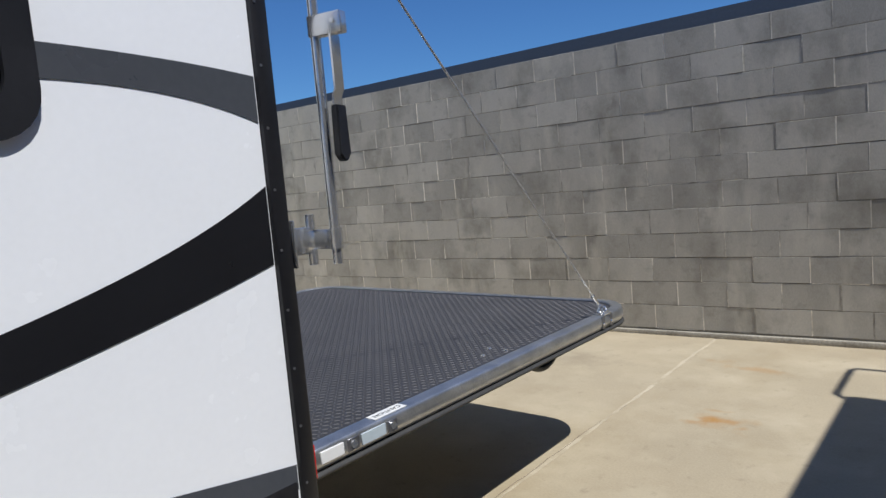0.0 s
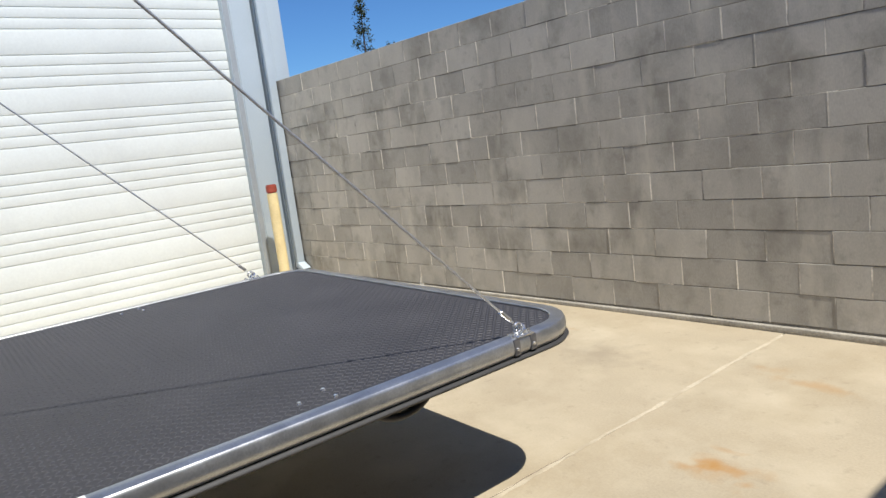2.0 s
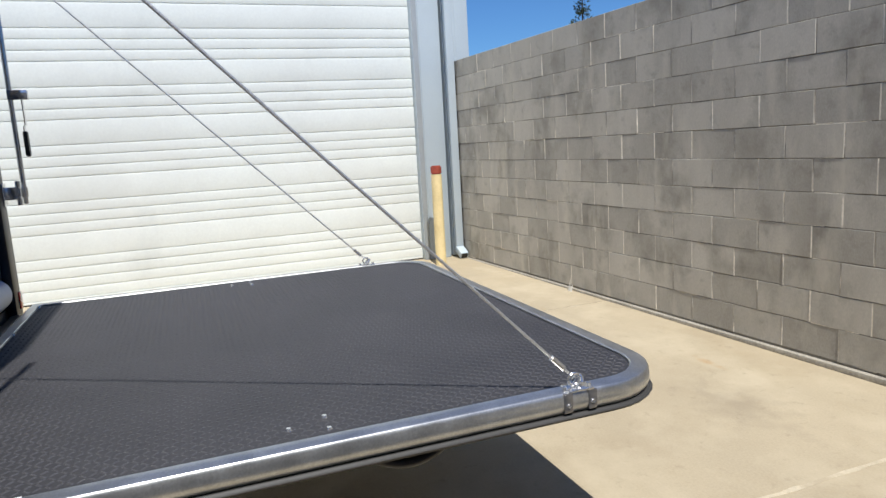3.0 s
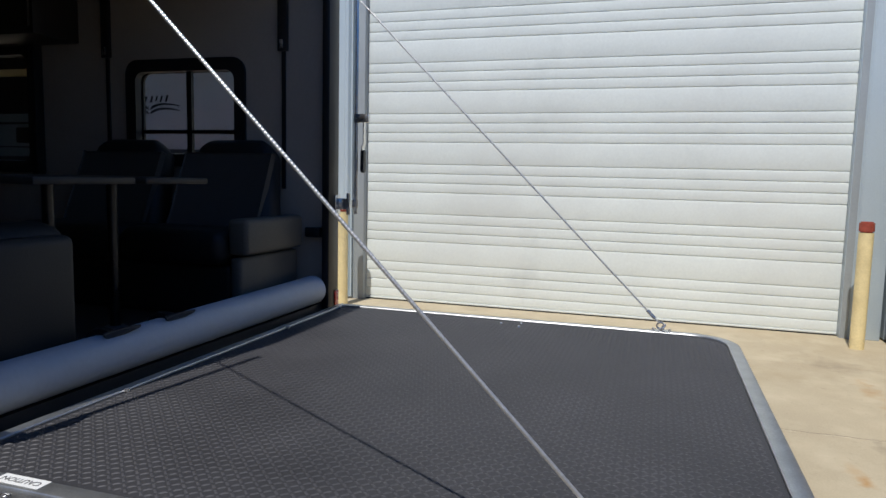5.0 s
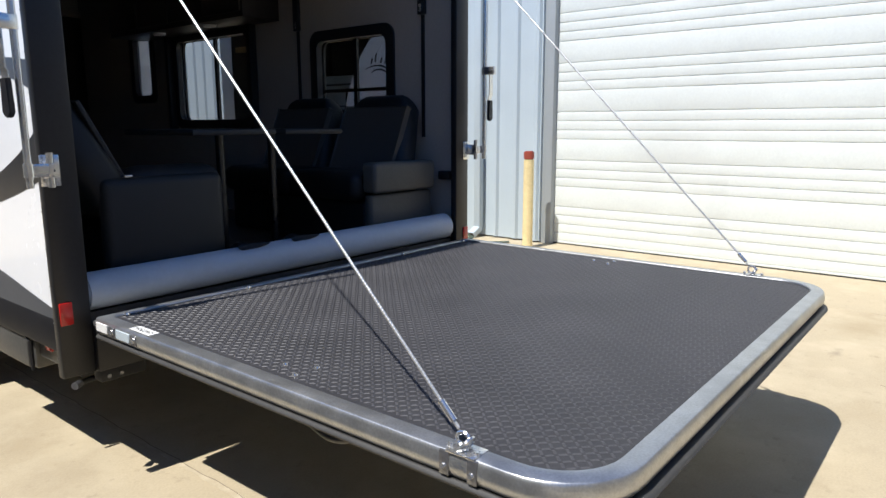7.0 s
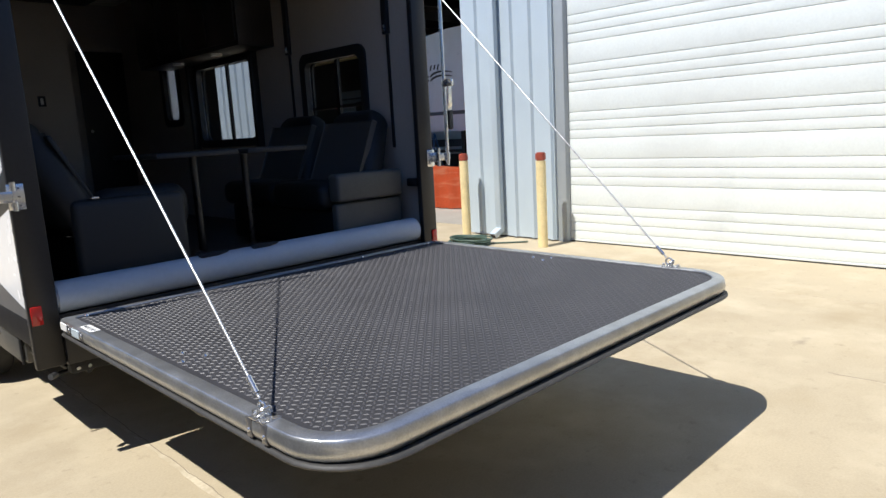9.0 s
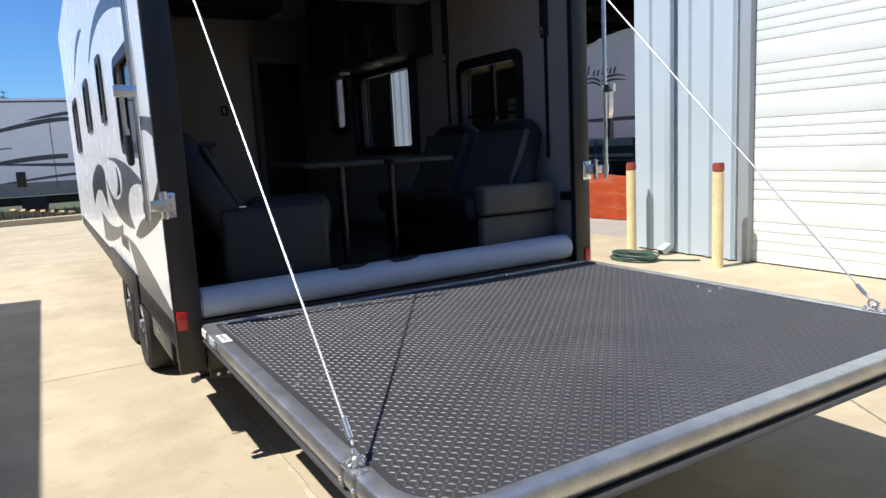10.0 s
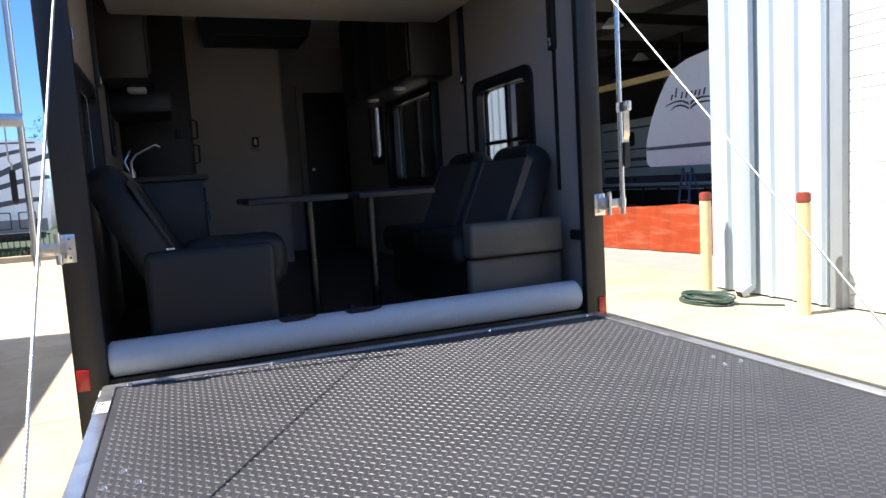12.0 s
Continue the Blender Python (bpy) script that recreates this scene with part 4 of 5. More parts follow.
# wheels
def wheel(x, y, s):
    w = thing("wheel", "trailer wheel with black tyre and spoked alloy rim on concrete", "wheel", (x, y, 0.34), "trailer wheels")
    prof = [(0.2, 0.09), (0.25, 0.105), (0.31, 0.105), (0.335, 0.085), (0.34, 0.05), (0.34, -0.05), (0.335, -0.085), (0.31, -0.105), (0.25, -0.105), (0.2, -0.09)]
    bm = bmesh.new()
    loops = [[bm.verts.new((d, r * math.cos(2 * math.pi * k / 40), r * math.sin(2 * math.pi * k / 40))) for k in range(40)] for r, d in prof]
    for a, b in zip(loops, loops[1:] + loops[:1]):
        for k in range(40):
            bm.faces.new((a[k], a[(k + 1) % 40], b[(k + 1) % 40], b[k]))
    part("tyre", bm, TYRE, w)
    part("rim", cyl((-0.08, 0, 0), (0.06, 0, 0), 0.2, 32), CHASSIS, w)
    for k in range(6):
        bm = box(s * 0.06, s * 0.085, -0.022, 0.022, 0.03, 0.195, 0.006)
        bm.transform(Matrix.Rotation(k * math.pi / 3, 4, "X"))
        part("spoke", bm, RIM, w)
    part("hub", cyl((s * 0.05, 0, 0), (s * 0.11, 0, 0), 0.045, 16, 0.035), RIM, w)


for s in (1, -1):
    wheel(s * 1.17, -2.05, s)
    wheel(s * 1.17, -2.93, s)

# under the trailer's edge
sb = thing("storage_box", "grey metal storage box hung under the trailer floor", "storage box")
part("body", box(0.98, 1.265, -1.20, -0.46, 0.44, 0.596, 0.012), BOXMETAL, sb)
part("lid", box(1.266, 1.288, -1.19, -0.48, 0.45, 0.592, 0.008), BOXMETAL, sb)
part("lid_edge", tube([(1.284, -1.19, 0.592), (1.284, -0.49, 0.592), (1.284, -0.455, 0.575), (1.284, -0.452, 0.445)], 0.008, 8), BLACK_TRIM, sb, "black rounded rim")
part("latch", cyl((1.288, -0.86, 0.55), (1.302, -0.86, 0.55), 0.016, 12), STEEL, sb)
part("hanger", box(1.0, 1.24, -1.16, -1.12, 0.597, 0.65), CHASSIS, sb)
part("hanger", box(1.0, 1.24, -0.54, -0.50, 0.597, 0.65), CHASSIS, sb)
part("side_apron", box(1.235, 1.25, -0.45, -0.12, 0.50, 0.70, 0.004), BOXMETAL, rv, "grey metal apron behind the rear post")
ml = thing("marker_light", "small red side marker light on the black skirt", "marker light")
part("lens", box(1.251, 1.268, -0.35, -0.285, 0.555, 0.590, 0.006), TAIL, ml)
for jx, n in ((1.05, 1), (-1.05, -1)):
    jk = thing("stabiliser_jack", "folded steel scissor stabiliser jack under the trailer", "jack", group="stabiliser jacks")
    part("arm", cyl((jx, -0.75, 0.46), (jx, -0.22, 0.40), 0.018, 8), CHASSIS, jk)
    part("arm", cyl((jx, -0.72, 0.40), (jx, -0.22, 0.46), 0.018, 8), CHASSIS, jk)
    part("foot", box(jx - 0.06, jx + 0.06, -0.56, -0.40, 0.37, 0.392, 0.004), CHASSIS, jk)
    part("screw", cyl((jx, -0.22, 0.43), (jx + n * 0.17, -0.15, 0.44), 0.012, 10), CHASSIS, jk)
    part("screw_eye", cyl((jx + n * 0.17, -0.15, 0.44), (jx + n * 0.20, -0.13, 0.44), 0.016, 10), RIM, jk)
    part("post", box(jx - 0.03, jx + 0.03, -0.5, -0.44, 0.46, 0.645), CHASSIS, jk)

# stickers and fittings on the ramp edge
for y0, y1, z0, z1, m, lab in ((0.03, 0.115, -0.038, -0.004, PAPER, "white sticker"), (0.13, 0.175, -0.040, -0.004, RIM, "grey latch plate"), (0.185, 0.285, -0.040, -0.006, BLUEGREY, "pale blue sticker"), (0.295, 0.335, -0.042, -0.006, RIM, "grey latch plate")):
    st = part("edge_plate", box(1.2055, 1.2130, y0, y1, RT + z0, RT + z1, 0.001, 1), m, ramp, lab)
    if m is RIM:
        part("rivet", cyl((1.2130, (y0 + y1) / 2, RT - 0.023), (1.2165, (y0 + y1) / 2, RT - 0.023), 0.012, 12), STEEL, st)
warn = part("warning_sticker", box(1.154, 1.196, 0.26, 0.40, RT + 0.0085, RT + 0.0095), PAPER, ramp, "white warning sticker")
txt = new("lettering", bpy.data.curves.new("lettering", "FONT"))
txt.data.body, txt.data.size, txt.data.extrude, txt.data.align_x, txt.data.align_y = "CAUTION", 0.026, 0.0003, "CENTER", "CENTER"
txt.data.materials.append(INK)
txt.parent = warn
txt.matrix_local = pose(1.175, 0.33, RT + 0.0099, 0, 0, -90)
for s in (1, -1):
    bp = part("bumper_loop", tube([(s * 1.15, 1.20 + 0.0165 * k, RT - 0.084 - 0.036 * math.sin(math.pi * k / 12) ** 0.7) for k in range(13)], 0.014, 10), BLACK_TRIM, ramp, "black rubber bumper loop")
    for yy in (1.755, 1.835):
        st = part("edge_strap", box(min(s * 1.204, s * 1.2125), max(s * 1.204, s * 1.2125), yy - 0.014, yy + 0.014, RT - 0.052, RT + 0.006, 0.0015), RIM, ramp, "grey steel strap over the edge")
        part("bolt", cyl((s * 1.2125, yy, RT - 0.03), (s * 1.217, yy, RT - 0.03), 0.0075, 10, 0.006), STEEL, st)
        part("strap_bolt", cyl((s * 1.19, yy, RT + 0.008), (s * 1.19, yy, RT + 0.02), 0.007, 8), STEEL, ramp)
for bx_ in (-0.95, -0.35, 0.28):
    part("rubber_foot", cyl((bx_, 2.06, RT - 0.115), (bx_, 2.06, RT - 0.078), 0.024, 12, 0.028), BLACK_TRIM, ramp)

# ---- neighbour trailer, parked alongside ----
nb = thing("neighbour_trailer", "dark grey travel trailer parked alongside on the concrete", "trailer")
part("body", box(3.84, 6.3, -6.0, 3.0, 0.6, 3.35, 0.05), NBGREY, nb)
part("underframe", box(4.2, 6.0, -5.8, 2.8, 0.0, 0.6), CHASSIS, nb)
part("ladder_rail", tube([(4.0, 2.95, 3.3), (3.88, 2.95, 3.4), (3.84, 3.0, 3.4), (3.84, 3.52, 3.4), (3.88, 3.56, 3.4), (5.6, 3.56, 3.4), (5.6, 2.95, 3.4)], 0.02, 8), STEEL, nb)

# ---- fence, hose and the trailer in the bay ----
fn = thing("safety_fence", "orange plastic safety fence strung across the open bay", "fence")
A, B = Vector((-6.3, -10.4, 0)), Vector((-7.55, -4.0, 0))
bm, n = bmesh.new(), 90
d = (B - A).normalized()
nrm = Vector((-d.y, d.x, 0))
prev = None
for k in range(n + 1):
    p = A.lerp(B, k / n) + nrm * 0.03 * math.sin(k * 0.55) + nrm * 0.02 * math.sin(k * 1.7)
    sag = 0.05 * math.sin(math.pi * (k % 30) / 30)
    cur = [bm.verts.new(p + nrm * o + Vector((0, 0, z))) for z, o in ((0.02, 0), (0.3, 0.02 * math.sin(k * 0.9)), (0.6, 0.02 * math.cos(k * 0.7)), (0.85 - sag, 0))]
    if prev:
        for i in range(3):
            bm.faces.new((prev[i], cur[i], cur[i + 1], prev[i + 1]))
    prev = cur
bmesh.ops.solidify(bm, geom=bm.faces[:], thickness=0.004)
part("netting", bm, ORANGE, fn, "orange plastic netting")
for k in range(4):
    p = A.lerp(B, k / 3)
    part("stake", cyl((p.x - 0.13, p.y, 0), (p.x - 0.13, p.y, 0.8), 0.015, 8), CHASSIS, fn)

hs = thing("garden_hose", "coiled green garden hose lying on the concrete", "hose")
pts = []
for k in range(7 * 24 + 1):
    a, turn = 2 * math.pi * k / 24, k / 24
    r = 0.25 + 0.035 * math.sin(turn * 2.3) + 0.02 * math.sin(a * 0.5)
    pts.append((-4.42 + r * math.cos(a) * 0.8 + 0.02 * math.sin(turn * 3), -2.68 + r * math.sin(a) * 1.1, 0.014 + 0.010 * turn + 0.004 * math.sin(a * 3)))
part("coil", tube(pts, 0.011, 8), HOSE, hs)
part("tail", tube([(-4.5, -2.45, 0.014), (-4.62, -2.3, 0.013), (-4.75, -2.15, 0.013), (-4.85, -2.05, 0.013)], 0.011, 8), HOSE, hs)

fw = thing("fifth_wheel_trailer", "white fifth-wheel trailer parked in the open bay", "trailer")
prof = curve((-9.42, 1.95), (-9.35, 2.4), (-8.9, 3.2), (-8.45, 3.5), 10) + [(-8.1, 3.62), (-7.4, 3.7), (-3.7, 3.7), (-3.7, 1.45), (-9.3, 1.5), (-9.42, 1.6)]
part("body", slab(prof, "x", -11.5, -9.0), mat("white_fibreglass", (0.74, 0.76, 0.80), 0.3, var=0.03, bump=0.0), fw)
part("seam", slab([(-9.38, 1.86), (-3.71, 1.82), (-3.71, 1.92), (-9.40, 1.93)], "x", -8.999, -8.985), DECAL_GREY, fw, "dark moulding strip")
for k, (y, z, w) in enumerate(((-8.55, 2.93, 0.04), (-8.42, 2.97, 0.12), (-8.25, 2.93, 0.05), (-8.12, 2.92, 0.05), (-7.98, 2.92, 0.05), (-7.86, 2.94, 0.03), (-7.75, 2.92, 0.05), (-7.62, 2.92, 0.06))):
    part("script_bar", slab([(y - 0.03, z - 0.07), (y + 0.01, z - 0.07), (y + 0.05, z + w), (y + 0.01, z + w)], "x", -8.999, -8.99), INK, fw, smooth=False)
for o in (0, 0.09):
    part("script_swoosh", slab(curve((-8.75 + o * 2, 2.74 - o), (-8.4, 2.84 - o), (-8.2, 2.80 - o), (-8.05, 2.70 - o), 10) + curve((-8.05, 2.74 - o), (-8.2, 2.86 - o), (-8.45, 2.86 - o), (-8.75 + o * 2, 2.755 - o), 10), "x", -8.999, -8.99), INK, fw, smooth=False)
    part("script_swoosh", slab(curve((-8.0, 2.70 - o), (-7.85, 2.80 - o), (-7.6, 2.82 - o), (-7.3, 2.76 - o), 10) + curve((-7.3, 2.775 - o), (-7.6, 2.86 - o), (-7.9, 2.85 - o), (-8.0, 2.74 - o), 10), "x", -8.999, -8.99), INK, fw, smooth=False)
for yy in (-7.6, -6.4):
    part("landing_leg", box(-9.6, -9.5, yy, yy + 0.1, 0, 1.5), CHASSIS, fw)
part("underframe", box(-11.3, -9.2, -7.0, -3.8, 0.5, 1.44), CHASSIS, fw)
b2 = thing("parked_trailer", "grey striped travel trailer at the back of the bay", "trailer")
part("body", box(-17.2, -14.8, -19.5, -7.5, 0.7, 3.25, 0.06), BLUEGREY, b2)
part("underframe", box(-17, -15, -19.3, -7.7, 0, 0.7), CHASSIS, b2)
for z, h in ((0.95, 0.25), (1.5, 0.06), (1.75, 0.12), (2.15, 0.05), (2.9, 0.07)):
    part("stripe", box(-14.799, -14.79, -19.3, -7.7, z, z + h), DECAL_GREY, b2)
for yy in (-18.3, -15.6, -12.4, -9.4):
    part("window", slab(rrect(yy, yy + 0.9, 2.3, 2.8, 0.08), "x", -14.799, -14.785), BLACK_TRIM, b2)
wb = thing("workbench", "cluttered dark steel workbench along the back of the bay", "workbench")
part("top", box(-12.6, -11.9, -15.5, -9.5, 0.88, 0.94, 0.008), CHASSIS, wb)
for yy in (-15.4, -13.4, -11.5, -9.7):
    for xx in (-12.55, -12.0):
        part("leg", box(xx, xx + 0.05, yy, yy + 0.05, 0.0, 0.88), CHASSIS, wb)
part("shelf", box(-12.58, -11.92, -15.45, -9.55, 0.30, 0.33), CHASSIS, wb)
ld = thing("step_ladder", "blue folding step ladder standing in the bay", "ladder", (-8.3, -7.6, 0))
for xx in (-0.16, 0.16):
    part("rail", cyl((0.0, xx, 0), (-0.22, xx * 0.75, 1.45), 0.02, 8), LADDER, ld)
    part("rear_leg", cyl((-0.62, xx, 0), (-0.24, xx * 0.75, 1.43), 0.014, 8), LADDER, ld)
for k in range(5):
    part("step", box(-0.07 - 0.042 * k, 0.0 - 0.042 * k, -0.15 + 0.006 * k, 0.15 - 0.006 * k, 0.25 + 0.27 * k, 0.275 + 0.27 * k, 0.004), LADDER, ld)
cr = thing("crane_beam", "yellow steel crane beam under the bay roof", "beam")
part("beam", box(-13.2, -13.0, -19.5, -3.3, 4.14, 4.32), YELLOW, cr)
for yy in (-13, -6):
    part("hanger", box(-13.15, -13.05, yy, yy + 0.1, 4.32, 5.29), CHASSIS, cr)
for lx, ly in ((-9.0, -10.5), (-12.9, -14.5), (-10.0, -6.0)):
    lm = thing("bay_lamp", "pale round high-bay lamp below the roof frame", "lamp", (lx, ly, 4.8), "bay lamps")
    part("shade", cyl((0, 0, 0), (0, 0, 0.2), 0.25, 20, 0.08), BLUEGREY, lm)
    part("stem", cyl((0, 0, 0.2), (0, 0, 0.5), 0.02, 8), CHASSIS, lm)

# ---- far side of the yard ----
kerb = link(box(-40, 40, -17.95, -17.71, -0.1, 0.16, 0.02), "kerb", CONCRETE)
tagged(kerb, "pale concrete kerb at the end of the yard", "kerb", kind="structure")
verge = link(box(-60, 60, -60, -17.96, -0.1, 0.05), "verge", GRASS)
tagged(verge, "strip of grass and weeds behind the kerb", "verge", kind="structure")


def far_trailer(x0, x1, y, swoops, label):
    ft = thing("parked_trailer", label, "trailer")
    part("body", slab(rrect(x0, x1, 0.62, 3.56, 0.2), "y", y - 2.4, y), WHITE, ft)
    part("roof_edge", box(x0 + 0.2, x1 - 0.2, y, y + 0.01, 3.44, 3.49), DECAL_GREY, ft)
    part("lower_band", box(x0 + 0.1, x1 - 0.1, y, y + 0.012, 0.64, 1.05), mat("grey_band", (0.22, 0.22, 0.23), 0.4), ft, "grey lower band")
    for pts in swoops:
        part("graphic", slab(pts, "y", y + 0.001, y + 0.006), DECAL_GREY, ft, smooth=False)
    for wx in (x0 + 2.0, x1 - 2.0):
        part("wheel", cyl((wx, y - 0.3, 0.36), (wx, y - 0.02, 0.36), 0.36, 28), TYRE, ft)
    part("chassis", box(x0 + 0.5, x1 - 0.5, y - 2.0, y - 0.4, 0.35, 0.62), CHASSIS, ft)
    return ft


def swoop(x, z, l, h, rise):
    return curve((x, z), (x - l * 0.3, z + rise * 0.2), (x - l * 0.7, z + rise), (x - l, z + rise), 12) + curve((x - l, z + rise + h), (x - l * 0.7, z + rise + h * 1.1), (x - l * 0.4, z + rise * 0.5 + h), (x, z + 0.01), 12)


f1 = far_trailer(-6, 4.05, -21, [swoop(3.4, 2.45, 2.6, 0.12, 0.42), swoop(2.0, 2.9, 1.6, 0.10, 0.18), swoop(3.6, 1.55, 2.6, 0.14, 0.18), swoop(3.2, 1.62, 2.4, 0.1, -0.14), swoop(3.2, 1.0, 3.0, 0.07, 0.22)], "white travel trailer with grey swoosh graphics beyond the kerb")
part("hatch", ring(rrect(2.9, 4.0, 0.80, 1.35, 0.06), rrect(2.94, 3.96, 0.84, 1.31, 0.05), "y", -20.998, -20.98), BLACK_TRIM, f1, "black hatch outline")
part("vent", box(2.2, 2.45, -20.998, -20.97, 0.92, 1.38, 0.02), BLACK_TRIM, f1, "black vent cover")
part("door_edge", box(1.38, 1.40, -20.998, -20.985, 0.8, 3.0), DECAL_GREY, f1)
for k in range(6):
    x = 3.45 - 0.12 * k
    part("script_bar", slab([(x, 1.93), (x - 0.04, 1.93), (x - 0.06, 2.03), (x - 0.02, 2.03)], "y", -20.999, -20.99), INK, f1, smooth=False)
part("script_swoosh", slab(swoop(3.75, 1.92, 1.3, 0.03, 0.16), "y", -20.999, -20.99), INK, f1, smooth=False)
f2 = far_trailer(4.6, 13, -22, [swoop(7, 2.0, 3.0, 0.15, 1.0), swoop(7.4, 1.6, 2.9, 0.12, 0.7), swoop(7.4, 2.6, 2.6, 0.1, 0.6), swoop(8, 1.1, 3.2, 0.14, 0.5)], "white trailer with dark sweeping graphics behind a low rail")
for hx in (5.0, 5.7):
    part("hatch", ring(rrect(hx, hx + 0.5, 0.75, 1.3, 0.06), rrect(hx + 0.03, hx + 0.47, 0.78, 1.27, 0.05), "y", -21.998, -21.98), BLACK_TRIM, f2, "dark hatch outline")
rl = thing("low_railing", "low black metal railing beyond the yard", "railing")
for z in (0.12, 0.62):
    part("rail", box(4.3, 12, -19.52, -19.48, z, z + 0.04), BLACK_TRIM, rl)
for k in range(52):
    part("baluster", box(4.32 + 0.15 * k, 4.34 + 0.15 * k, -19.51, -19.49, 0.05, 0.619), BLACK_TRIM, rl)
pl = thing("pallet", "raw timber pallet leaning low on the grass", "pallet", (1.9, -19.2, 0.052))
for k in range(7):
    part("board", box(-0.8 + 0.24 * k, -0.68 + 0.24 * k, -0.5, 0.5, 0.10 + 0.03 * k, 0.125 + 0.03 * k), PALLET, pl)
for yy in (-0.45, 0.0, 0.45):
    part("bearer", slab([(-0.85, 0), (0.9, 0), (0.9, 0.278), (-0.85, 0.088)], "y", yy - 0.02, yy + 0.02), PALLET, pl)


def weeds():
    rng = np.random.default_rng(3)
    v, f = [], []
    for k in range(2600):
        x, y = rng.uniform(-3, 7), rng.uniform(-20.8, -18.0)
        h, w, a = rng.uniform(0.08, 0.32), 0.02, rng.uniform(0, 6.28)
        b = len(v)
        v += [(x - w * math.cos(a), y - w * math.sin(a), 0.04), (x + w * math.cos(a), y + w * math.sin(a), 0.04), (x + rng.uniform(-.1, .1), y + rng.uniform(-.1, .1), 0.05 + h)]
        f.append((b, b + 1, b + 2))
    me = bpy.data.meshes.new("weeds")
    me.from_pydata(v, [], f)
    me.materials.append(GRASS)
    return me


tagged(new("weeds", weeds()), "tufts of weeds and grass behind the kerb", "grass", kind="stuff")


def tree(x, y, h, w, n, seed, conifer=True, base=0.0):
    rng = np.random.default_rng(seed)
    t = thing("conifer_tree" if conifer else "leafy_tree", "tall sparse dark green conifer far behind the wall" if conifer else "dark green leafy tree far beyond the yard", "tree", (x, y, 0))
    part("trunk", cyl((0, 0, 0), (0.2, 0, h), h * 0.014, 10, 0.02), BARK, t)
    v, f = [], []
    for k in range(n):
        u = rng.uniform(0.25 if conifer else 0.35, 1.0)
        a = rng.uniform(0, 2 * math.pi)
        r = (w * (1.08 - u) * (0.5 + 0.7 * abs(math.sin(u * 31)))) if conifer else w * math.sqrt(max(0, 1 - ((u - 0.67) / 0.36) ** 2)) * (0.6 + 0.4 * math.sin(a * 3 + u * 9))
        q = rng.uniform(0.1, 1) ** 0.5
        c = Vector((r * q * math.cos(a) + 0.2 * u, r * q * math.sin(a), h * u - (0.25 * r * q if conifer else 0)))
        for j in range(9):
            p = c + Vector(rng.normal(0, h * 0.011, 3))
            s1, s2 = Vector(rng.normal(0, h * 0.008, 3)), Vector(rng.normal(0, h * 0.008, 3))
            b = len(v)
            v += [tuple(p), tuple(p + s1), tuple(p + s2)]
            f.append((b, b + 1, b + 2))
    me = bpy.data.meshes.new("crown")
    me.from_pydata(v, [], f)
    me.materials.append(LEAF)
    o = new("crown", me)
    o.parent = t


tree(-44.7, 31.2, 13.2, 2.4, 230, 1)
tree(-42.7, 32.1, 9.4, 2.2, 200, 2)
tree(4.6, -60, 8.0, 2.6, 500, 4, False)
tree(9.5, -62, 8.6, 3.0, 500, 5, False)

scrap = thing("paper_scrap", "small pale torn scrap leaning on the block wall base", "litter", (-2.62, 4.09, 0))
bm = bmesh.new()
for a, b, h, lean in ((-0.02, 0.012, 0.105, 0.012), (0.0, 0.05, 0.05, 0.02)):
    lo = [bm.verts.new(p) for p in ((a, -0.02, 0), (b, -0.02, 0), (b, -0.016, 0), (a, -0.016, 0))]
    hi = [bm.verts.new(p) for p in ((a + 0.004, lean - 0.006, h), (a + 0.010, lean - 0.006, h), (a + 0.010, lean - 0.003, h), (a + 0.004, lean - 0.003, h))]
    for k in range(4):
        bm.faces.new((lo[k], lo[(k + 1) % 4], hi[(k + 1) % 4], hi[k]))
    bm.faces.new(hi)
    bm.faces.new(lo[::-1])
part("scrap", bm, mat("pale_paper_scrap", (0.55, 0.52, 0.45), 0.8, var=0.2, scale=30), scrap, smooth=False)

# ---- paving slabs ----
pave = thing("pavement", "pale tan concrete paving with cut joints", "pavement", kind="structure")
xs, ys = [-40, -8.6, -3.85, 0.9, 5.6, 40], [-17.7, -11.6, -6.9, -2.2, 5.4]
for i in range(len(xs) - 1):
    for j in range(len(ys) - 1):
        part("paving_slab", box(xs[i] + 0.004, xs[i + 1] - 0.004, ys[j] + 0.004, ys[j + 1] - 0.004, -0.1, 0.0, 0.003, 1), CONCRETE, pave)

rj = random.Random(5)
smear = [(0.9 + 0.006 + 0.010 * rj.random() + 0.004 * math.sin(k * 0.37), -2.15 + 6.4 * k / 90) for k in range(91)]
smear += [(0.9 - 0.006 - 0.010 * rj.random() + 0.004 * math.sin(k * 0.29), -2.15 + 6.4 * k / 90) for k in range(90, -1, -1)]
SEALANT = mat("pale_cement_smear", (0.53, 0.46, 0.33), 0.92, var=0.2, scale=5, bump=0.2)
mottle(SEALANT, (0.42, 0.35, 0.24), 6, 0.45, 0.6, 0.9)
part("cement_smear", slab(smear, "z", -0.001, 0.0009), SEALANT, pave, "pale cement smeared along the joint", smooth=False)
part("joint_filler", box(0.893, 0.907, -2.19, 4.28, -0.08, -0.003), mat("pale_sealant", (0.62, 0.56, 0.45), 0.9, var=0.25, scale=4), pave, "pale cement joint filler")
dark = [(0.884 + 0.004 * math.sin(k * 1.3) + 0.002 * math.sin(k * 3.1), -2.1 + 4.4 * k / 60) for k in range(61)]
part("joint_crack", slab(dark + [(a + 0.0035, b) for a, b in dark[::-1]], "z", 0.0004, 0.0012), JOINT, pave, smooth=False)
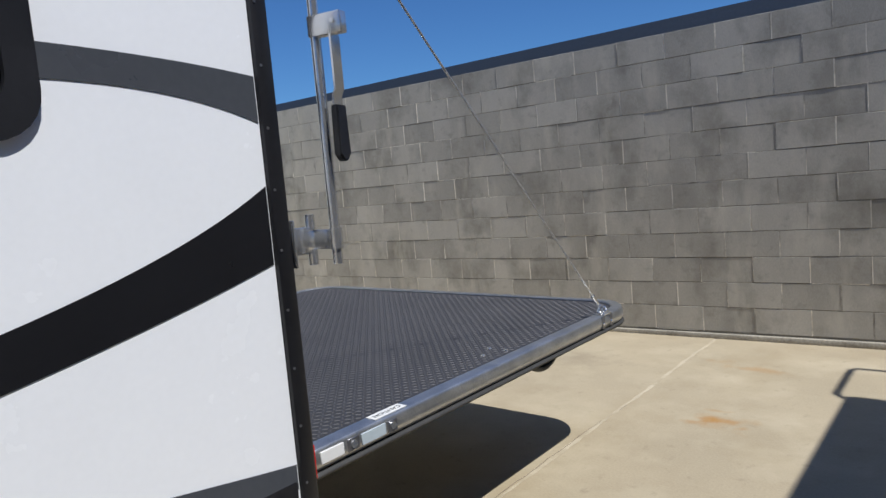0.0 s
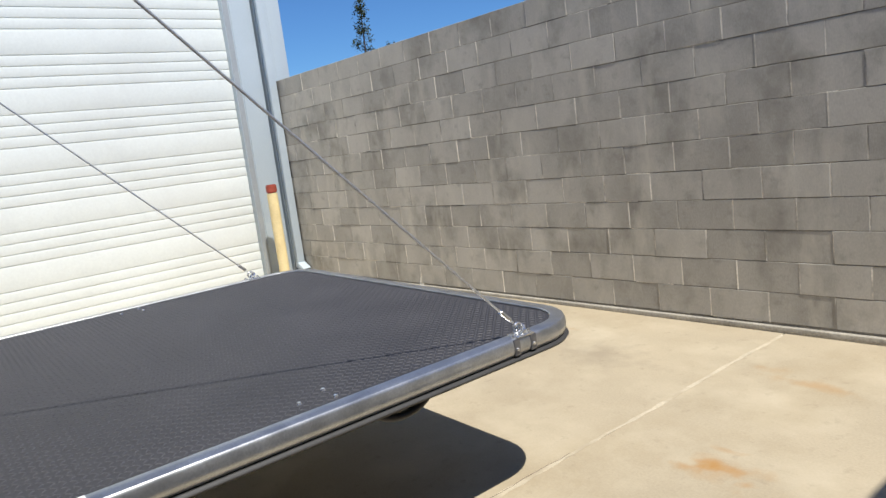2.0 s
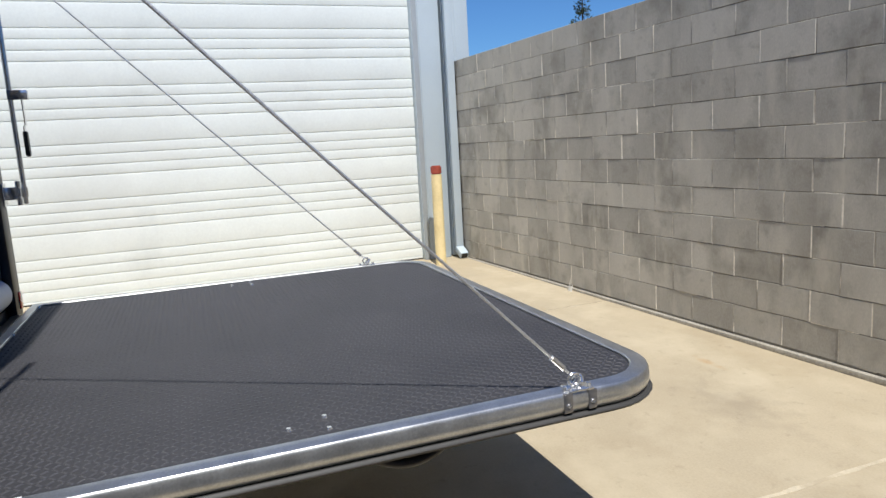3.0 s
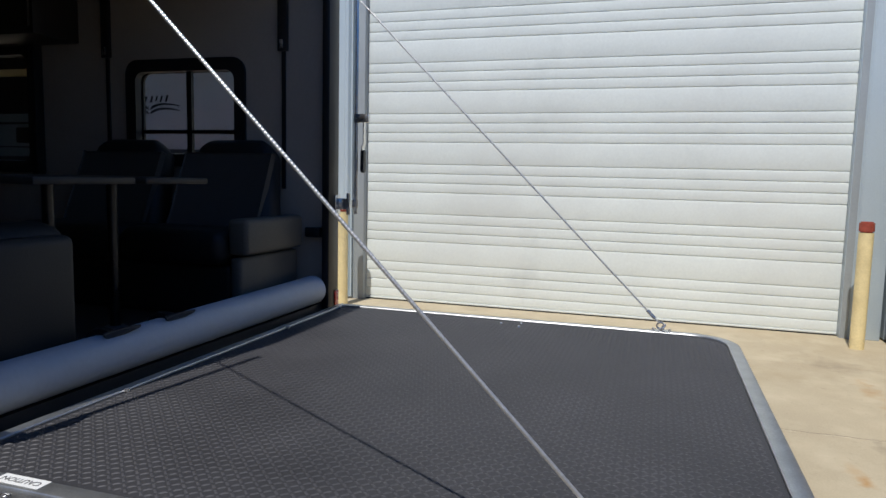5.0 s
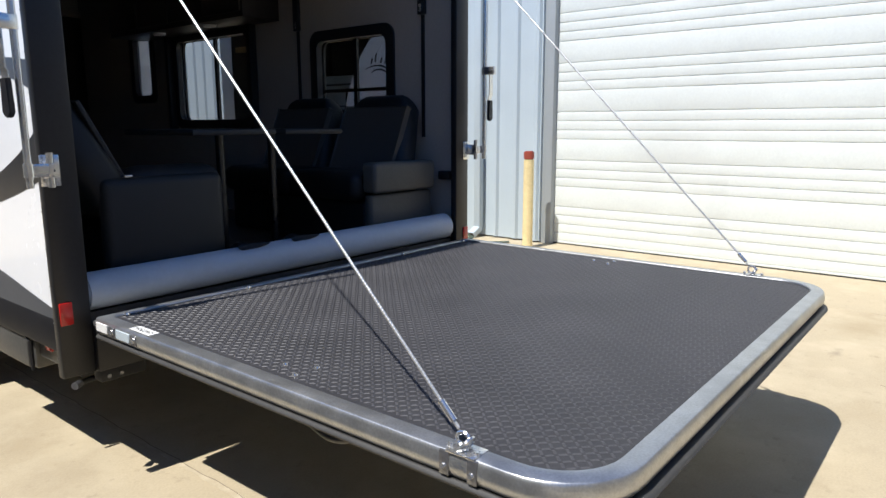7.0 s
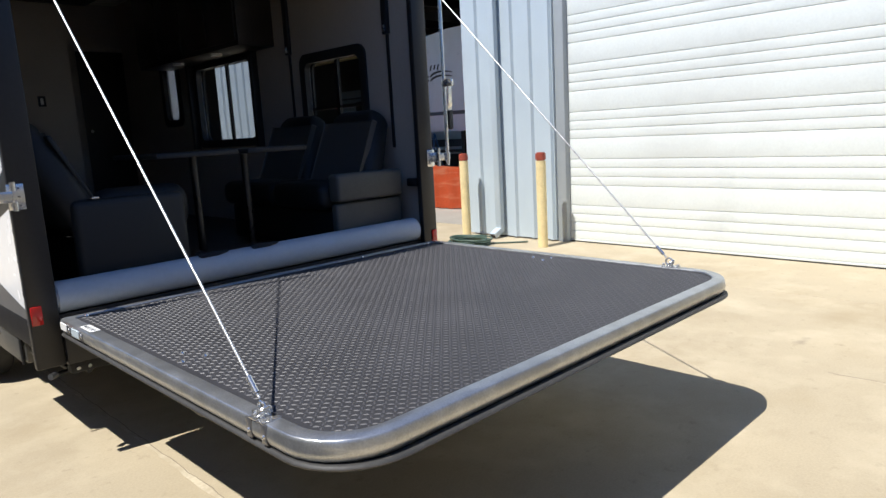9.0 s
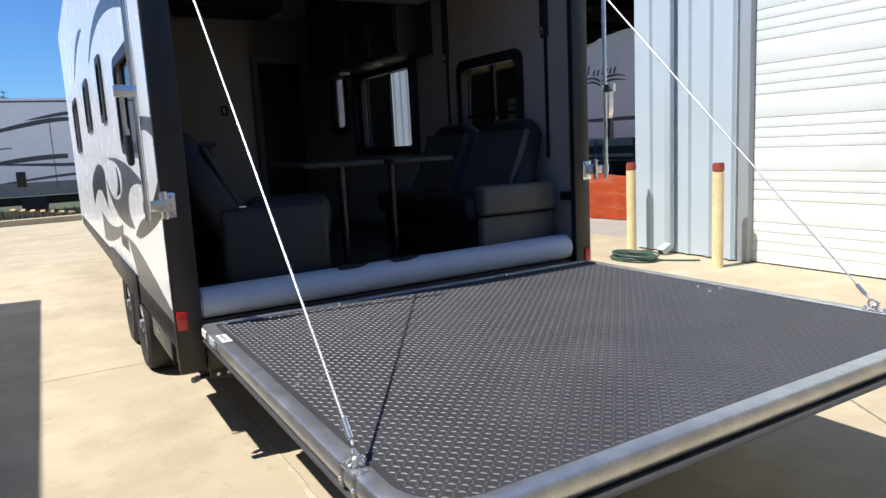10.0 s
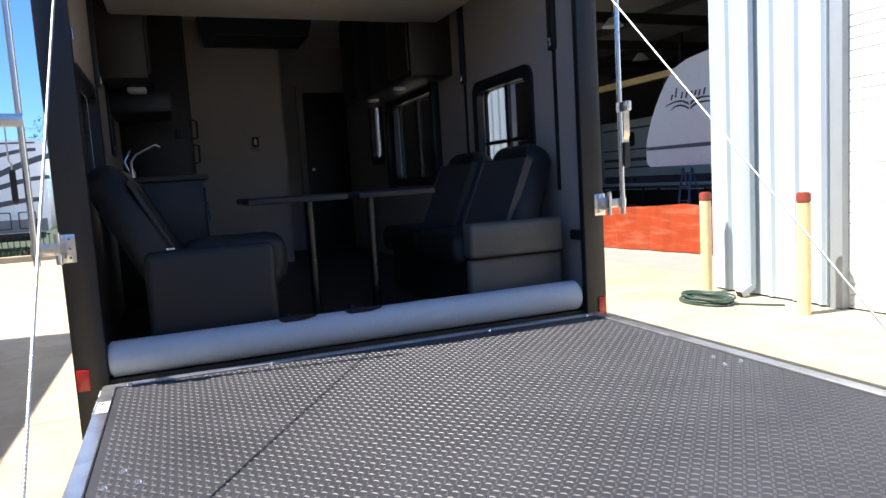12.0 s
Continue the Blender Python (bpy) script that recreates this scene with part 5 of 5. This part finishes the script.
seam = [(-2.115 + 0.004 * math.sin(k * 1.1) + 0.002 * math.sin(k * 2.7), 2.3 + 1.95 * k / 36) for k in range(37)]
part("joint_crack", slab(seam + [(a + 0.005, b) for a, b in seam[::-1]], "z", 0.0004, 0.0012), JOINT, pave, smooth=False)
part("cement_smear", slab([(a + 0.006, b) for a, b in seam] + [(a + 0.022 + 0.008 * math.sin(q * 1.9), b) for q, (a, b) in enumerate(seam[::-1])], "z", -0.001, 0.0009), SEALANT, pave, "pale cement smeared along the joint", smooth=False)

# ---- blocks ----
def block_mesh(w):
    bm = box(0.004, w - 0.004, 0, 0.03, 0.0025, COURSE - 0.0025, 0.0016, 1)
    me = bpy.data.meshes.new("block")
    bm.to_mesh(me)
    bm.free()
    me.materials.append(BLOCK)
    return me


FULL, rest, joints = block_mesh(PITCH), bmesh.new(), bmesh.new()
for c in range(12):
    z = BASE + c * COURSE
    x = JOINT0 + (0 if c % 2 == 0 else PITCH / 2) - 16 * PITCH
    while x < 11.9:
        a, b = max(x, WEND + 0.002), min(x + PITCH, 11.9)
        if b - a > 0.05:
            if x < 3.4:
                o = new("block", FULL if b - a > PITCH - 0.001 else block_mesh(b - a))
                o.parent, o.location = wall, (a, random.uniform(-0.002, 0.002), z + random.uniform(-0.0012, 0.0012))
                o.rotation_euler.z = random.uniform(-0.006, 0.006)
            else:
                box(a + 0.005, b - 0.005, 0, 0.03, z + 0.005, z + COURSE - 0.005, bm=rest)
        if WEND + 0.1 < x < 5:
            d = random.uniform(-0.002, 0.0015)
            box(x - 0.0036, x + 0.0036, d, 0.02, z + 0.002, z + COURSE - 0.002, bm=joints)
        if WEND < x < 4 and random.random() < 0.3:
            box(max(x, WEND) + 0.01, x + PITCH * random.uniform(0.5, 0.98), 0.0005, 0.02, z - 0.002, z + 0.002, bm=joints)
        x += PITCH
tagged(part("pale_joints", joints, PALEJOINT, wall, "pale lime-stained joints", smooth=False), kind="stuff")
tagged(part("far_blocks", rest, BLOCK, wall, smooth=False), kind="stuff")
